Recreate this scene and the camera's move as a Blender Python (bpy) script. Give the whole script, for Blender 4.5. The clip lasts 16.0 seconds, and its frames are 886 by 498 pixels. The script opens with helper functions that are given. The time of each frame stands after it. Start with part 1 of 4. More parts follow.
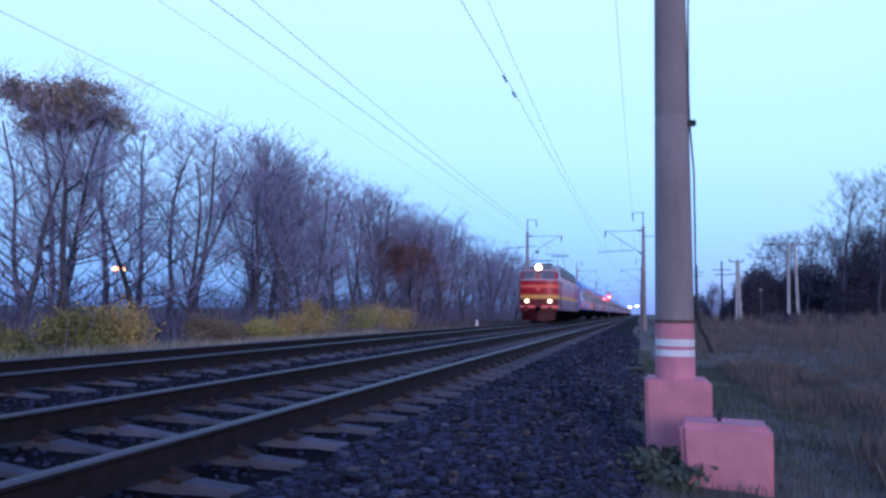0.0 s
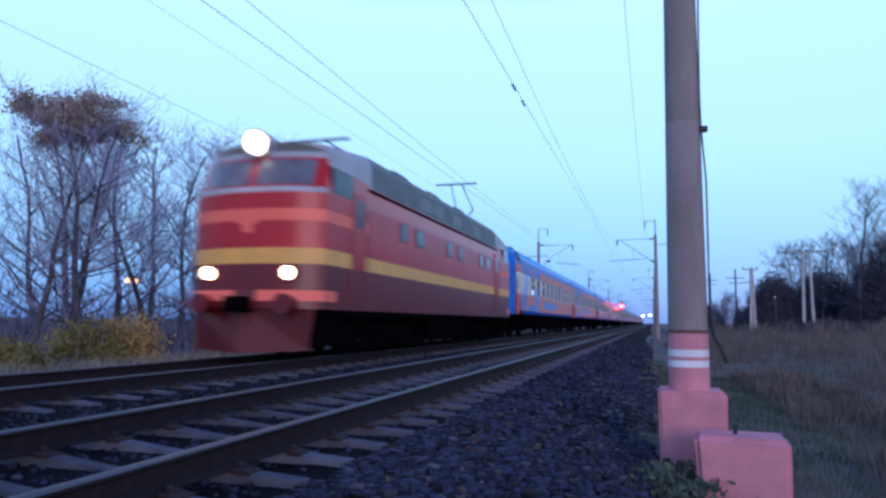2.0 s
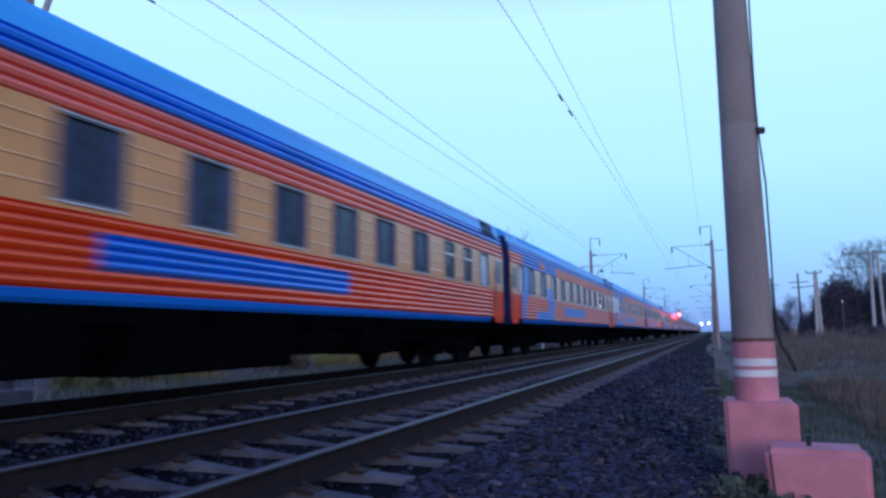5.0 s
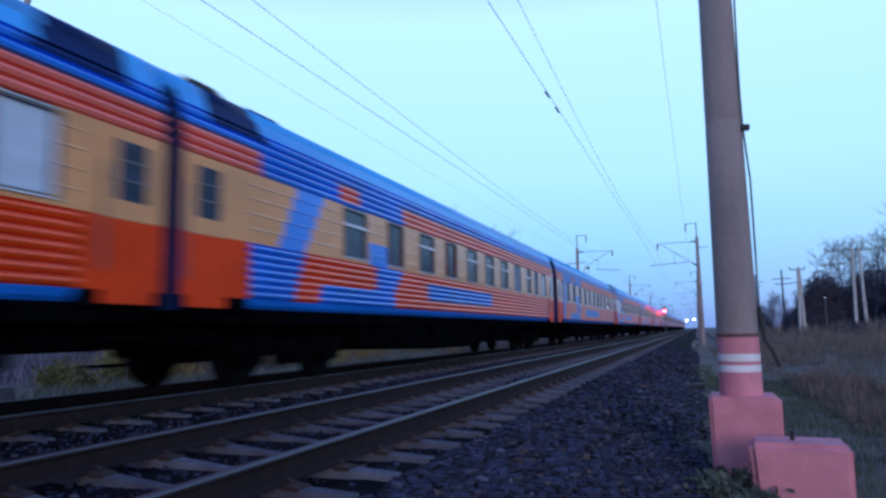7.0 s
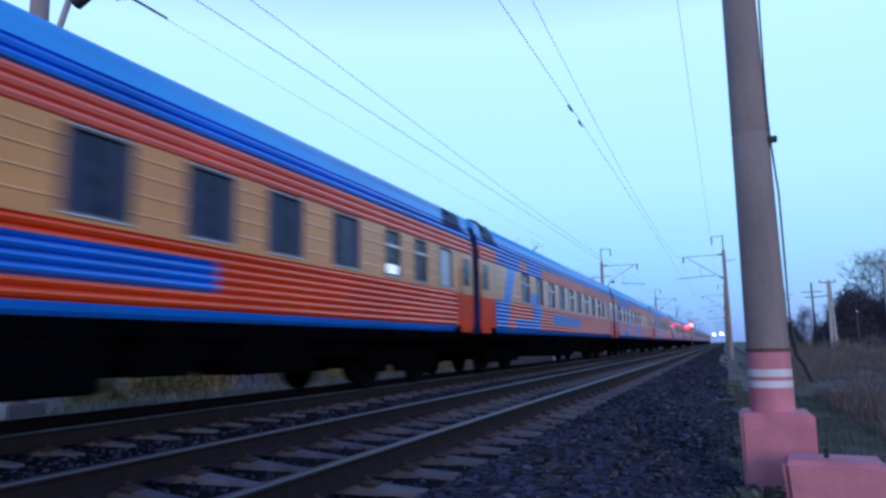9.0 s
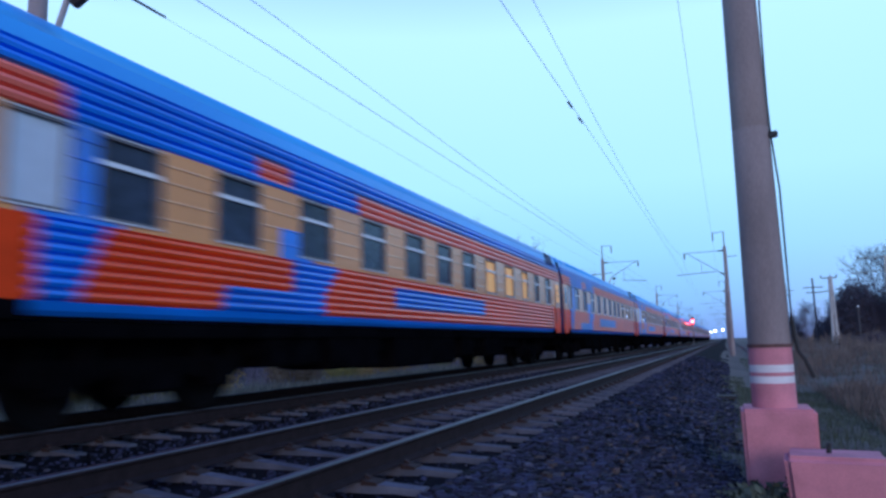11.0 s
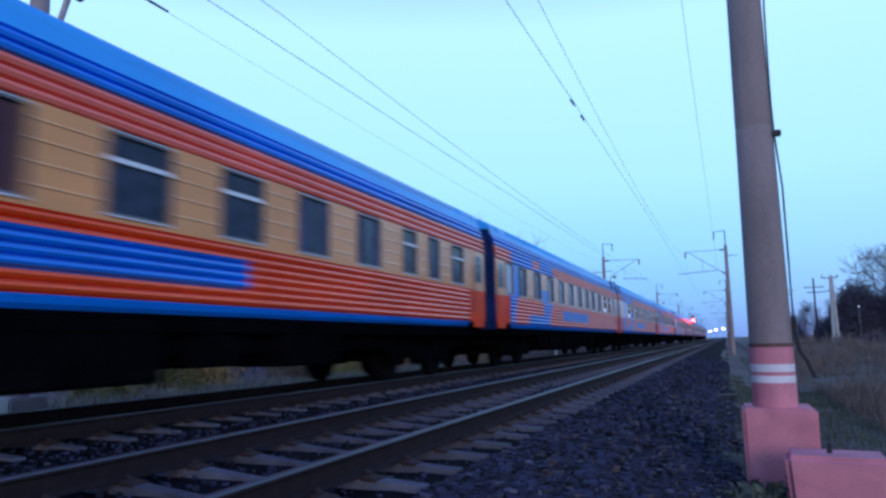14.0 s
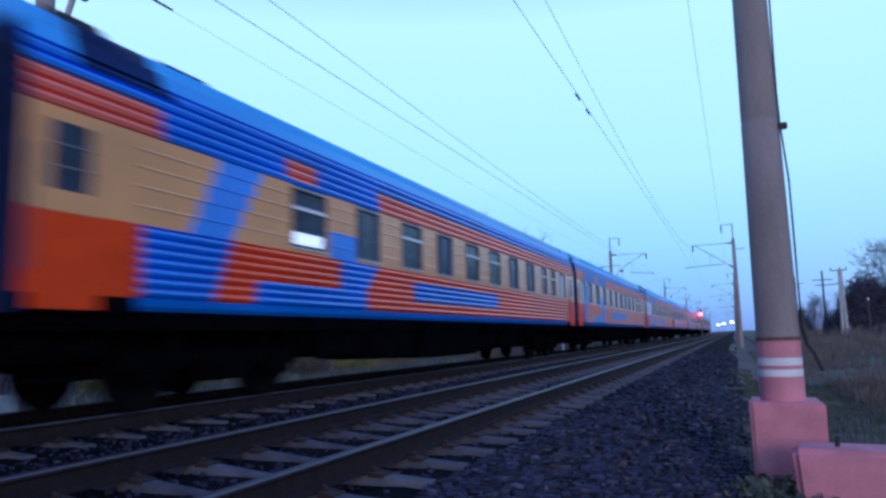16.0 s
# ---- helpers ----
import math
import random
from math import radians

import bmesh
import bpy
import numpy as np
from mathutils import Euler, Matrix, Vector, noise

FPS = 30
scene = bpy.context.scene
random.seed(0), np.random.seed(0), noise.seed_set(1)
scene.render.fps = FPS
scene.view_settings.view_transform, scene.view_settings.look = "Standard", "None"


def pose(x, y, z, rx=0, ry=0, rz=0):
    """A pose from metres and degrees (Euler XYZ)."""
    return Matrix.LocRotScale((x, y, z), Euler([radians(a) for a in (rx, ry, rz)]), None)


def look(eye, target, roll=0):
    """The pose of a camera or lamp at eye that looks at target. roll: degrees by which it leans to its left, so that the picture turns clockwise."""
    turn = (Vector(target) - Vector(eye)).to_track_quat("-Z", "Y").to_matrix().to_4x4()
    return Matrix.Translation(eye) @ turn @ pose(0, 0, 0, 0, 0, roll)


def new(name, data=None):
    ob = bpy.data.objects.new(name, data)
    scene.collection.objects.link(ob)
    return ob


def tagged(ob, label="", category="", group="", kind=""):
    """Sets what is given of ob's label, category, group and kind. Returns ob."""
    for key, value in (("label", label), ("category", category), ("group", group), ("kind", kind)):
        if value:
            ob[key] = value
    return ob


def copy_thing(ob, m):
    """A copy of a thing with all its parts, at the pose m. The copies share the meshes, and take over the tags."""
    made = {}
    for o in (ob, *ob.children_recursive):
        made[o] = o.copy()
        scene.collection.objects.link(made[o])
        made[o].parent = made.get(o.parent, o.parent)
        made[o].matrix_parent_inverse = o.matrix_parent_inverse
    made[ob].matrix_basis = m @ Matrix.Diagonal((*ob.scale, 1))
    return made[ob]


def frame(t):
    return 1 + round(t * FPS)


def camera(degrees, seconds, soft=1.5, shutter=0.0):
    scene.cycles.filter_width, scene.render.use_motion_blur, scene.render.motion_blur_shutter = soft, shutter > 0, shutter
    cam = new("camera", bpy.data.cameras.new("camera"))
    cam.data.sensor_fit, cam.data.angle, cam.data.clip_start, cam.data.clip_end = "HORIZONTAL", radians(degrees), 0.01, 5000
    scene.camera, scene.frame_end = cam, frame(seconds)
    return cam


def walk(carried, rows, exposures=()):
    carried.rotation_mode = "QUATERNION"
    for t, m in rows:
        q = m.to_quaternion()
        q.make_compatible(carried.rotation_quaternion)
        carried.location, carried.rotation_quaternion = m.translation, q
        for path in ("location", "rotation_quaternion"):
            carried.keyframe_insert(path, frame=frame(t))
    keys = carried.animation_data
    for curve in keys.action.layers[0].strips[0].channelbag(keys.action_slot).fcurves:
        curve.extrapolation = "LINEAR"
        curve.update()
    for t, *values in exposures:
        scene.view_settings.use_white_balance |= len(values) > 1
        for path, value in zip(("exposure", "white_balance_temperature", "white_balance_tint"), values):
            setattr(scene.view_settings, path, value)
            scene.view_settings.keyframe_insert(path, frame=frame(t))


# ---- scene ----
cam = camera(65.2, 16.0, soft=2.8, shutter=0.5)
PATH = [
    (0, (-0.139, -0.67, 0.757), (-0.684, 1.246, 0.936), 0.9),
    (0.5, (-0.132, -0.559, 0.767), (-0.685, 1.352, 0.966), 0.6),
    (1, (-0.134, -0.553, 0.774), (-0.696, 1.356, 0.97), 0.5),
    (1.5, (-0.128, -0.546, 0.752), (-0.696, 1.361, 0.95), 0.7),
    (2, (-0.131, -0.545, 0.769), (-0.707, 1.359, 0.976), 0.6),
    (2.5, (-0.13, -0.537, 0.773), (-0.709, 1.366, 0.981), 0.3),
    (3, (-0.137, -0.544, 0.774), (-0.731, 1.353, 1.0), -0.2),
    (3.2, (-0.14, -0.542, 0.775), (-0.765, 1.345, 1.0), -0.1),
    (5.5, (-0.165, -0.537, 0.779), (-0.878, 1.314, 1.028), -0.9),
    (6, (-0.165, -0.529, 0.767), (-0.846, 1.338, 0.997), -0.8),
    (6.5, (-0.171, -0.537, 0.771), (-0.851, 1.328, 1.017), -0.6),
    (7, (-0.164, -0.527, 0.772), (-0.841, 1.34, 1.01), -1.0),
    (7.5, (-0.166, -0.528, 0.773), (-0.857, 1.334, 1.008), -1.3),
    (8, (-0.165, -0.511, 0.774), (-0.89, 1.337, 1.02), -1.5),
    (8.5, (-0.171, -0.515, 0.776), (-0.909, 1.325, 1.034), -1.2),
    (9, (-0.177, -0.533, 0.778), (-0.914, 1.306, 1.059), -1.1),
    (11.5, (-0.176, -0.512, 0.775), (-0.916, 1.327, 1.045), -1.5),
    (12, (-0.169, -0.515, 0.775), (-0.906, 1.325, 1.04), -1.4),
    (12.5, (-0.178, -0.506, 0.773), (-0.918, 1.331, 1.051), -1.1),
    (13, (-0.177, -0.524, 0.779), (-0.922, 1.313, 1.043), -1.1),
    (13.5, (-0.185, -0.513, 0.775), (-0.934, 1.323, 1.038), -1.0),
    (14, (-0.189, -0.506, 0.775), (-0.931, 1.332, 1.041), -1.0),
    (14.5, (-0.189, -0.505, 0.776), (-0.93, 1.334, 1.041), -0.7),
    (15, (-0.187, -0.511, 0.778), (-0.929, 1.329, 1.037), -0.8),
    (15.5, (-0.188, -0.503, 0.777), (-0.943, 1.334, 1.017), -0.8),
    (16, (-0.174, -0.505, 0.779), (-0.935, 1.328, 1.033), -1.4),
]
walk(cam, [(t, look(eye, target, roll)) for t, eye, target, roll in PATH], [(0, 0.08, 6020, 28), (1.5, 0.06, 6080, 24), (3.2, 0.0, 6200, 18), (9, -0.03, 6220, 16), (12, -0.04, 5960, 15), (16, -0.05, 5980, 15)])

# world: a clear dusk sky, brightest ahead of the camera
world = bpy.data.worlds.new("dusk_sky")
scene.world = world
world.use_nodes = True
wn, wl = world.node_tree.nodes, world.node_tree.links
bg = wn["Background"]
coord = wn.new("ShaderNodeTexCoord")
sep = wn.new("ShaderNodeSeparateXYZ")
wl.new(coord.outputs["Generated"], sep.inputs[0])
ramp = wn.new("ShaderNodeValToRGB")
ramp.color_ramp.elements[0].position = 0.0
ramp.color_ramp.elements[0].color = (0.16, 0.36, 0.82, 1)
ramp.color_ramp.elements[1].position = 1.0
ramp.color_ramp.elements[1].color = (0.08, 0.13, 0.52, 1)
for place, colour in ((0.05, (0.25, 0.58, 1.04, 1)), (0.12, (0.35, 0.76, 1.18, 1)), (0.22, (0.48, 0.92, 1.34, 1)), (0.42, (0.58, 1.0, 1.42, 1)), (0.60, (0.22, 0.37, 0.85, 1))):
    ramp.color_ramp.elements.new(place).color = colour
wl.new(sep.outputs["Z"], ramp.inputs[0])
sky = wn.new("ShaderNodeTexSky")
sky.sky_type, sky.sun_disc = "NISHITA", False
sky.sun_elevation, sky.sun_rotation = radians(2.0), radians(12)
mix = wn.new("ShaderNodeMix")
mix.data_type, mix.blend_type = "RGBA", "ADD"
mix.inputs["Factor"].default_value = 0.003
wl.new(ramp.outputs[0], mix.inputs["A"])
wl.new(sky.outputs[0], mix.inputs["B"])
wl.new(mix.outputs["Result"], bg.inputs["Color"])
bg.inputs["Strength"].default_value = 1.0

sun = new("sun", bpy.data.lights.new("sun", "SUN"))
sun.data.energy, sun.data.angle, sun.data.color = 1.0, radians(24), (1.0, 0.78, 0.76)
sun.matrix_world = look((20, -37, 7), (0, 0, 0))

scene.view_settings.exposure = 0.0


# ---- materials ----
def mat(name, colour, rough=0.7, metal=0.0, scale=4.0, var=0.25, bump=0.0, fine=60.0, spec=0.5, random_var=0.0, stretch=(1, 1, 1), dark=None):
    """A surface with stains at one scale and grain at another."""
    m = bpy.data.materials.new(name)
    m.use_nodes = True
    n, l = m.node_tree.nodes, m.node_tree.links
    p = n["Principled BSDF"]
    p.inputs["Roughness"].default_value, p.inputs["Metallic"].default_value = rough, metal
    p.inputs["Specular IOR Level"].default_value = spec
    tc = n.new("ShaderNodeTexCoord")
    mp = n.new("ShaderNodeMapping")
    mp.inputs["Scale"].default_value = stretch
    l.new(tc.outputs["Object"], mp.inputs[0])
    big, small = n.new("ShaderNodeTexNoise"), n.new("ShaderNodeTexNoise")
    big.inputs["Scale"].default_value, small.inputs["Scale"].default_value = scale, fine
    big.inputs["Detail"].default_value = 5
    for t in (big, small):
        l.new(mp.outputs[0], t.inputs["Vector"])
    add = n.new("ShaderNodeMath")
    add.operation = "MULTIPLY_ADD"
    add.inputs[1].default_value = 0.35
    l.new(small.outputs[0], add.inputs[0])
    l.new(big.outputs[0], add.inputs[2])
    r = n.new("ShaderNodeValToRGB")
    low = dark or tuple(c * (1 - var) for c in colour)
    high = tuple(min(1, c * (1 + var)) for c in colour)
    r.color_ramp.elements[0].position, r.color_ramp.elements[0].color = 0.42, (*low, 1)
    r.color_ramp.elements[1].position, r.color_ramp.elements[1].color = 0.95, (*high, 1)
    l.new(add.outputs[0], r.inputs[0])
    last = r.outputs[0]
    if random_var:
        info, hsv, mr = n.new("ShaderNodeObjectInfo"), n.new("ShaderNodeHueSaturation"), n.new("ShaderNodeMapRange")
        mr.inputs["To Min"].default_value, mr.inputs["To Max"].default_value = 1 - random_var, 1 + random_var
        l.new(info.outputs["Random"], mr.inputs["Value"])
        l.new(mr.outputs[0], hsv.inputs["Value"])
        l.new(last, hsv.inputs["Color"])
        last = hsv.outputs[0]
    l.new(last, p.inputs["Base Color"])
    if bump:
        b = n.new("ShaderNodeBump")
        b.inputs["Strength"].default_value, b.inputs["Distance"].default_value = 0.6, bump
        l.new(add.outputs[0], b.inputs["Height"])
        l.new(b.outputs[0], p.inputs["Normal"])
    return m


def island(m, amount):
    """Lets separate pieces of one mesh differ in brightness."""
    n, l = m.node_tree.nodes, m.node_tree.links
    p = n["Principled BSDF"]
    src = p.inputs["Base Color"].links[0].from_socket
    geo, mr, hsv = n.new("ShaderNodeNewGeometry"), n.new("ShaderNodeMapRange"), n.new("ShaderNodeHueSaturation")
    mr.inputs["To Min"].default_value, mr.inputs["To Max"].default_value = 1 - amount, 1 + amount
    l.new(geo.outputs["Random Per Island"], mr.inputs["Value"])
    l.new(mr.outputs[0], hsv.inputs["Value"])
    l.new(src, hsv.inputs["Color"])
    l.new(hsv.outputs[0], p.inputs["Base Color"])
    return m


def lacquer(m, low, high):
    """A clear coat over paint or glass, its gloss rising from low to high as the surface turns edge-on."""
    n, l = m.node_tree.nodes, m.node_tree.links
    p = n["Principled BSDF"]
    facing, gloss = n.new("ShaderNodeLayerWeight"), n.new("ShaderNodeMapRange")
    facing.inputs["Blend"].default_value = 0.5
    for name, value in (("From Min", 0.45), ("From Max", 0.86), ("To Min", low), ("To Max", high)):
        gloss.inputs[name].default_value = value
    l.new(facing.outputs["Facing"], gloss.inputs["Value"])
    l.new(gloss.outputs[0], p.inputs["Coat Weight"])
    p.inputs["Coat Roughness"].default_value, p.inputs["Coat IOR"].default_value = 0.2, 2.5
    return m


def glow(name, colour, strength):
    m = bpy.data.materials.new(name)
    m.use_nodes = True
    p = m.node_tree.nodes["Principled BSDF"]
    p.inputs["Base Color"].default_value = (*colour, 1)
    p.inputs["Emission Color"].default_value = (*colour, 1)
    p.inputs["Emission Strength"].default_value = strength
    return m


M = {
    "grass": mat("grass_soil", (0.100, 0.084, 0.070), 0.95, scale=0.6, var=0.5, bump=0.05, fine=14),
    # far darker than the stones: paints the shade in the gaps between them
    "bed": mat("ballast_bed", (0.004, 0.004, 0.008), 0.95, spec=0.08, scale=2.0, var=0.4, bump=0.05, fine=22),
    "stone": island(mat("ballast_stone", (0.020, 0.023, 0.048), 0.9, scale=6, var=0.3, spec=0.25), 0.95),
    "stone_pale": island(mat("pale_stone", (0.065, 0.066, 0.092), 0.9, scale=6, var=0.3, spec=0.25), 0.5),
    "fallen_leaf": island(mat("fallen_leaf", (0.075, 0.056, 0.055), 0.9, scale=6, var=0.3, spec=0.2), 0.5),
    "sleeper": mat("sleeper_concrete", (0.096, 0.098, 0.124), 0.9, spec=0.15, scale=5, var=0.35, bump=0.004, random_var=0.2),
    "rail_side": mat("rail_rust", (0.018, 0.011, 0.013), 0.9, spec=0.2, scale=8, var=0.4),
    "rail_top": mat("rail_running_surface", (0.115, 0.108, 0.125), 0.5, 1.0, scale=3, var=0.15, stretch=(1, 0.1, 1)),
    "clip": mat("rail_fastening", (0.024, 0.011, 0.010), 0.9, scale=15, var=0.5),
    "concrete": mat("mast_concrete", (0.265, 0.215, 0.21), 0.9, scale=2.2, var=0.3, bump=0.003, stretch=(1, 1, 0.3)),
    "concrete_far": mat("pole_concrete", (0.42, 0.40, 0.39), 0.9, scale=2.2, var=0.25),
    "pink": mat("pink_paint", (0.60, 0.22, 0.26), 0.75, scale=3.5, var=0.22, bump=0.004),
    "white": mat("white_paint", (0.72, 0.69, 0.70), 0.7, scale=6, var=0.15),
    "steel": mat("galvanised_steel", (0.16, 0.16, 0.17), 0.6, 0.6, scale=6, var=0.3),
    "wire": mat("wire_metal", (0.06, 0.06, 0.07), 0.6, 0.5, scale=5, var=0.2),
    "black": mat("black_rubber", (0.02, 0.02, 0.022), 0.7, scale=8, var=0.4),
    "insulator": mat("insulator_glaze", (0.05, 0.04, 0.04), 0.25, scale=9, var=0.2),
    # underframe and wheels sunk near black: shade beneath the train, put into colour
    "under": mat("underframe_shade_black", (0.003, 0.003, 0.004), 1.0, scale=3, var=0.6, spec=0.0),
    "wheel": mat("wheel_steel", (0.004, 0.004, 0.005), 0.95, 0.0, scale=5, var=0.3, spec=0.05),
    "roof_blue": mat("roof_blue_paint", (0.05, 0.39, 0.98), 0.38, spec=0.35, scale=1.2, var=0.18, stretch=(1, 0.3, 1)),
    "blue": mat("blue_paint", (0.014, 0.21, 0.80), 0.33, spec=0.4, scale=1.5, var=0.2, stretch=(1, 0.4, 1)),
    "orange": mat("orange_red_paint", (0.94, 0.085, 0.012), 0.33, spec=0.4, scale=1.5, var=0.2, stretch=(1, 0.4, 1)),
    "door_orange": mat("dull_orange_door_paint", (0.78, 0.058, 0.008), 0.6, spec=0.1, scale=1.8, var=0.22, stretch=(1, 0.5, 1)),
    "red_band": mat("upper_red_paint", (0.88, 0.18, 0.125), 0.33, spec=0.4, scale=1.5, var=0.2, stretch=(1, 0.4, 1)),
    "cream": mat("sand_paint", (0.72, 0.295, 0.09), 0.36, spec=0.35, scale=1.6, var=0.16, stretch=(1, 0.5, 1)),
    # paler sand for the rib crests: their highlight is put into the colour
    "cream_rib": mat("rib_highlight_sand_paint", (0.80, 0.42, 0.165), 0.4, scale=6, var=0.2),
    # soot on the roof ends; on end walls it paints the gap's shade
    "roof_dark": mat("soot_and_gap_shade_blue", (0.006, 0.024, 0.11), 0.5, spec=0.12, scale=1.6, var=0.5, stretch=(1, 0.3, 1)),
    "trim": mat("window_rubber_trim", (0.13, 0.12, 0.13), 0.5, scale=8, var=0.2),
    "vent_bar": mat("light_window_bar", (0.72, 0.74, 0.78), 0.35, scale=8, var=0.1),
    "frost": mat("frosted_pane", (0.50, 0.56, 0.66), 0.35, scale=5, var=0.12),
    # grey base paints the sky sheen and lamp glare on the cab glass
    "windscreen": mat("pale_sheen_windscreen_glass", (0.13, 0.13, 0.15), 0.15, scale=2.5, var=0.4, spec=0.8),
    "glass": mat("dark_window_glass", (0.030, 0.042, 0.085), 0.10, scale=5.5, spec=0.12, fine=24, dark=(0.002, 0.004, 0.016)),
    "curtain": mat("window_curtain", (0.045, 0.062, 0.13), 0.9, scale=3, var=0.7, stretch=(1, 4, 0.3)),
    "lace": mat("pale_lace_curtain", (0.15, 0.21, 0.30), 0.9, scale=3, var=0.6, stretch=(1, 4, 0.5)),
    "drape": mat("red_brown_drape", (0.11, 0.035, 0.028), 0.9, scale=3, var=0.6, stretch=(1, 4, 0.4)),
    "blind": mat("pale_blue_blind", (0.13, 0.29, 0.52), 0.6, scale=2.5, var=0.25),
    "loco_red": mat("loco_red_paint", (0.50, 0.011, 0.020), 0.4, spec=0.25, scale=1.2, var=0.2, stretch=(1, 0.4, 1)),
    "loco_maroon": mat("loco_maroon_paint", (0.16, 0.009, 0.014), 0.45, spec=0.3, scale=1.2, var=0.25),
    "loco_yellow": mat("loco_yellow_paint", (0.80, 0.38, 0.08), 0.45, scale=2, var=0.15),
    "loco_bright": mat("loco_signal_red_paint", (1.0, 0.14, 0.085), 0.45, scale=2, var=0.1),
    "loco_roof": mat("loco_roof_grey", (0.12, 0.14, 0.145), 0.6, scale=1.5, var=0.3),
    "loco_pale": mat("loco_pale_roof_edge", (0.38, 0.39, 0.41), 0.5, scale=2, var=0.2),
    "loco_panel": mat("loco_roof_panel_grey", (0.20, 0.22, 0.23), 0.55, scale=2, var=0.25),
    "bark": mat("bark", (0.075, 0.066, 0.085), 0.95, scale=3, var=0.4, bump=0.01, random_var=0.35),
    # twigs paled and blued, the wood's haze mixed into their colour
    "twig": mat("haze_tinted_twigs", (0.25, 0.235, 0.33), 0.95, scale=3, var=0.3, random_var=0.35),
    "scrub": mat("dark_scrub_twigs", (0.07, 0.063, 0.09), 0.95, scale=3, var=0.3),
    "bellows": mat("bellows_rubber", (0.009, 0.016, 0.055), 0.8, spec=0.15, scale=5, var=0.4),
    "strap": mat("strap_rust", (0.13, 0.062, 0.055), 0.85, scale=12, var=0.4),
    "leaf_brown": island(mat("brown_leaves", (0.40, 0.31, 0.25), 0.8, scale=1, var=0.3), 0.4),
    "leaf_red": island(mat("russet_leaves", (0.19, 0.075, 0.055), 0.8, scale=1, var=0.3), 0.4),
    "leaf_yellow": island(mat("yellow_leaves", (0.38, 0.255, 0.085), 0.8, scale=1, var=0.3, random_var=0.3), 0.2),
    "leaf_green": island(mat("green_yellow_leaves", (0.28, 0.235, 0.07), 0.8, scale=1, var=0.3, random_var=0.3), 0.2),
    "leaf_dull": island(mat("dull_leaves", (0.19, 0.14, 0.085), 0.8, scale=1, var=0.3, random_var=0.3), 0.2),
    "blade": island(mat("dry_grass", (0.145, 0.112, 0.098), 0.9, scale=1, var=0.2), 0.18),
    "blade_pale": island(mat("pale_grass", (0.27, 0.24, 0.19), 0.9, scale=1, var=0.3), 0.5),
    "blade_green": island(mat("green_grass", (0.072, 0.090, 0.062), 0.9, scale=1, var=0.3), 0.35),
    "headlamp": glow("headlamp_light", (1.0, 0.80, 0.5), 40),
    "buffer_lamp": glow("buffer_lamp_light", (1.0, 0.78, 0.46), 9),
    "red_lamp": glow("red_signal_light", (1.0, 0.04, 0.05), 60),
    "white_lamp": glow("white_lamp_light", (0.9, 0.95, 1.0), 12),
    "street": glow("orange_lamp_light", (1.0, 0.45, 0.16), 9.0),
    "cabin": glow("warm_cabin_light", (1.0, 0.50, 0.16), 0.19),
    "tube": glow("fluorescent_light", (0.7, 0.82, 1.0), 0.8),
}


for keys, low, high in ((("cream", "cream_rib"), 0.05, 1.0), (("orange", "red_band", "blue"), 0.05, 0.65), (("glass", "lace", "blind", "frost"), 0.02, 1.0), (("door_orange",), 0.0, 0.5), (("loco_red", "loco_maroon"), 0.06, 0.45)):
    for key in keys:
        lacquer(M[key], low, high)


# ---- mesh helpers ----
def part(name, data, material, parent=None, label="", m=None):
    """Links a bmesh, or (verts, faces[, indices]), as one mesh object under a thing or a part."""
    me = bpy.data.meshes.new(name)
    if isinstance(data, tuple):
        me.from_pydata([tuple(v) for v in data[0]], [], [tuple(f) for f in data[1]])
        if len(data) > 2:
            me.polygons.foreach_set("material_index", np.array(data[2], dtype=np.int32))
    else:
        data.to_mesh(me)
        data.free()
    for x in material if isinstance(material, (list, tuple)) else [material]:
        me.materials.append(M[x])
    me.update()
    ob = new(name, me)
    if parent:
        ob.parent = parent
    if m is not None:
        ob.matrix_basis = m
    if label:
        ob["label"] = label
    return ob


def thing(name, label, category, group="", m=None, kind=""):
    ob = new(name)
    ob.empty_display_size = 0.3
    if m is not None:
        ob.matrix_basis = m
    return tagged(ob, label, category, group, kind)


def shared(ob, name, parent, m):
    """Another object on the same mesh."""
    o = new(name, ob.data)
    o.parent = parent
    o.matrix_basis = m
    return o


def box(x0, x1, y0, y1, z0, z1, bevel=0.0, bm=None):
    bm = bm or bmesh.new()
    made = bmesh.ops.create_cube(bm, size=1, matrix=Matrix.LocRotScale(((x0 + x1) / 2, (y0 + y1) / 2, (z0 + z1) / 2), None, (x1 - x0, y1 - y0, z1 - z0)))
    if bevel:
        edges = list({e for v in made["verts"] for e in v.link_edges})
        bmesh.ops.bevel(bm, geom=edges, offset=bevel, segments=2, affect="EDGES")
    return bm


def rod(a, b, r0, r1=None, sides=8, bm=None):
    bm = bm or bmesh.new()
    a, b = Vector(a), Vector(b)
    d = b - a
    q = d.to_track_quat("Z", "Y").to_matrix().to_4x4()
    bmesh.ops.create_cone(bm, cap_ends=True, segments=sides, radius1=r0, radius2=r0 if r1 is None else r1, depth=d.length, matrix=Matrix.Translation((a + b) / 2) @ q)
    return bm


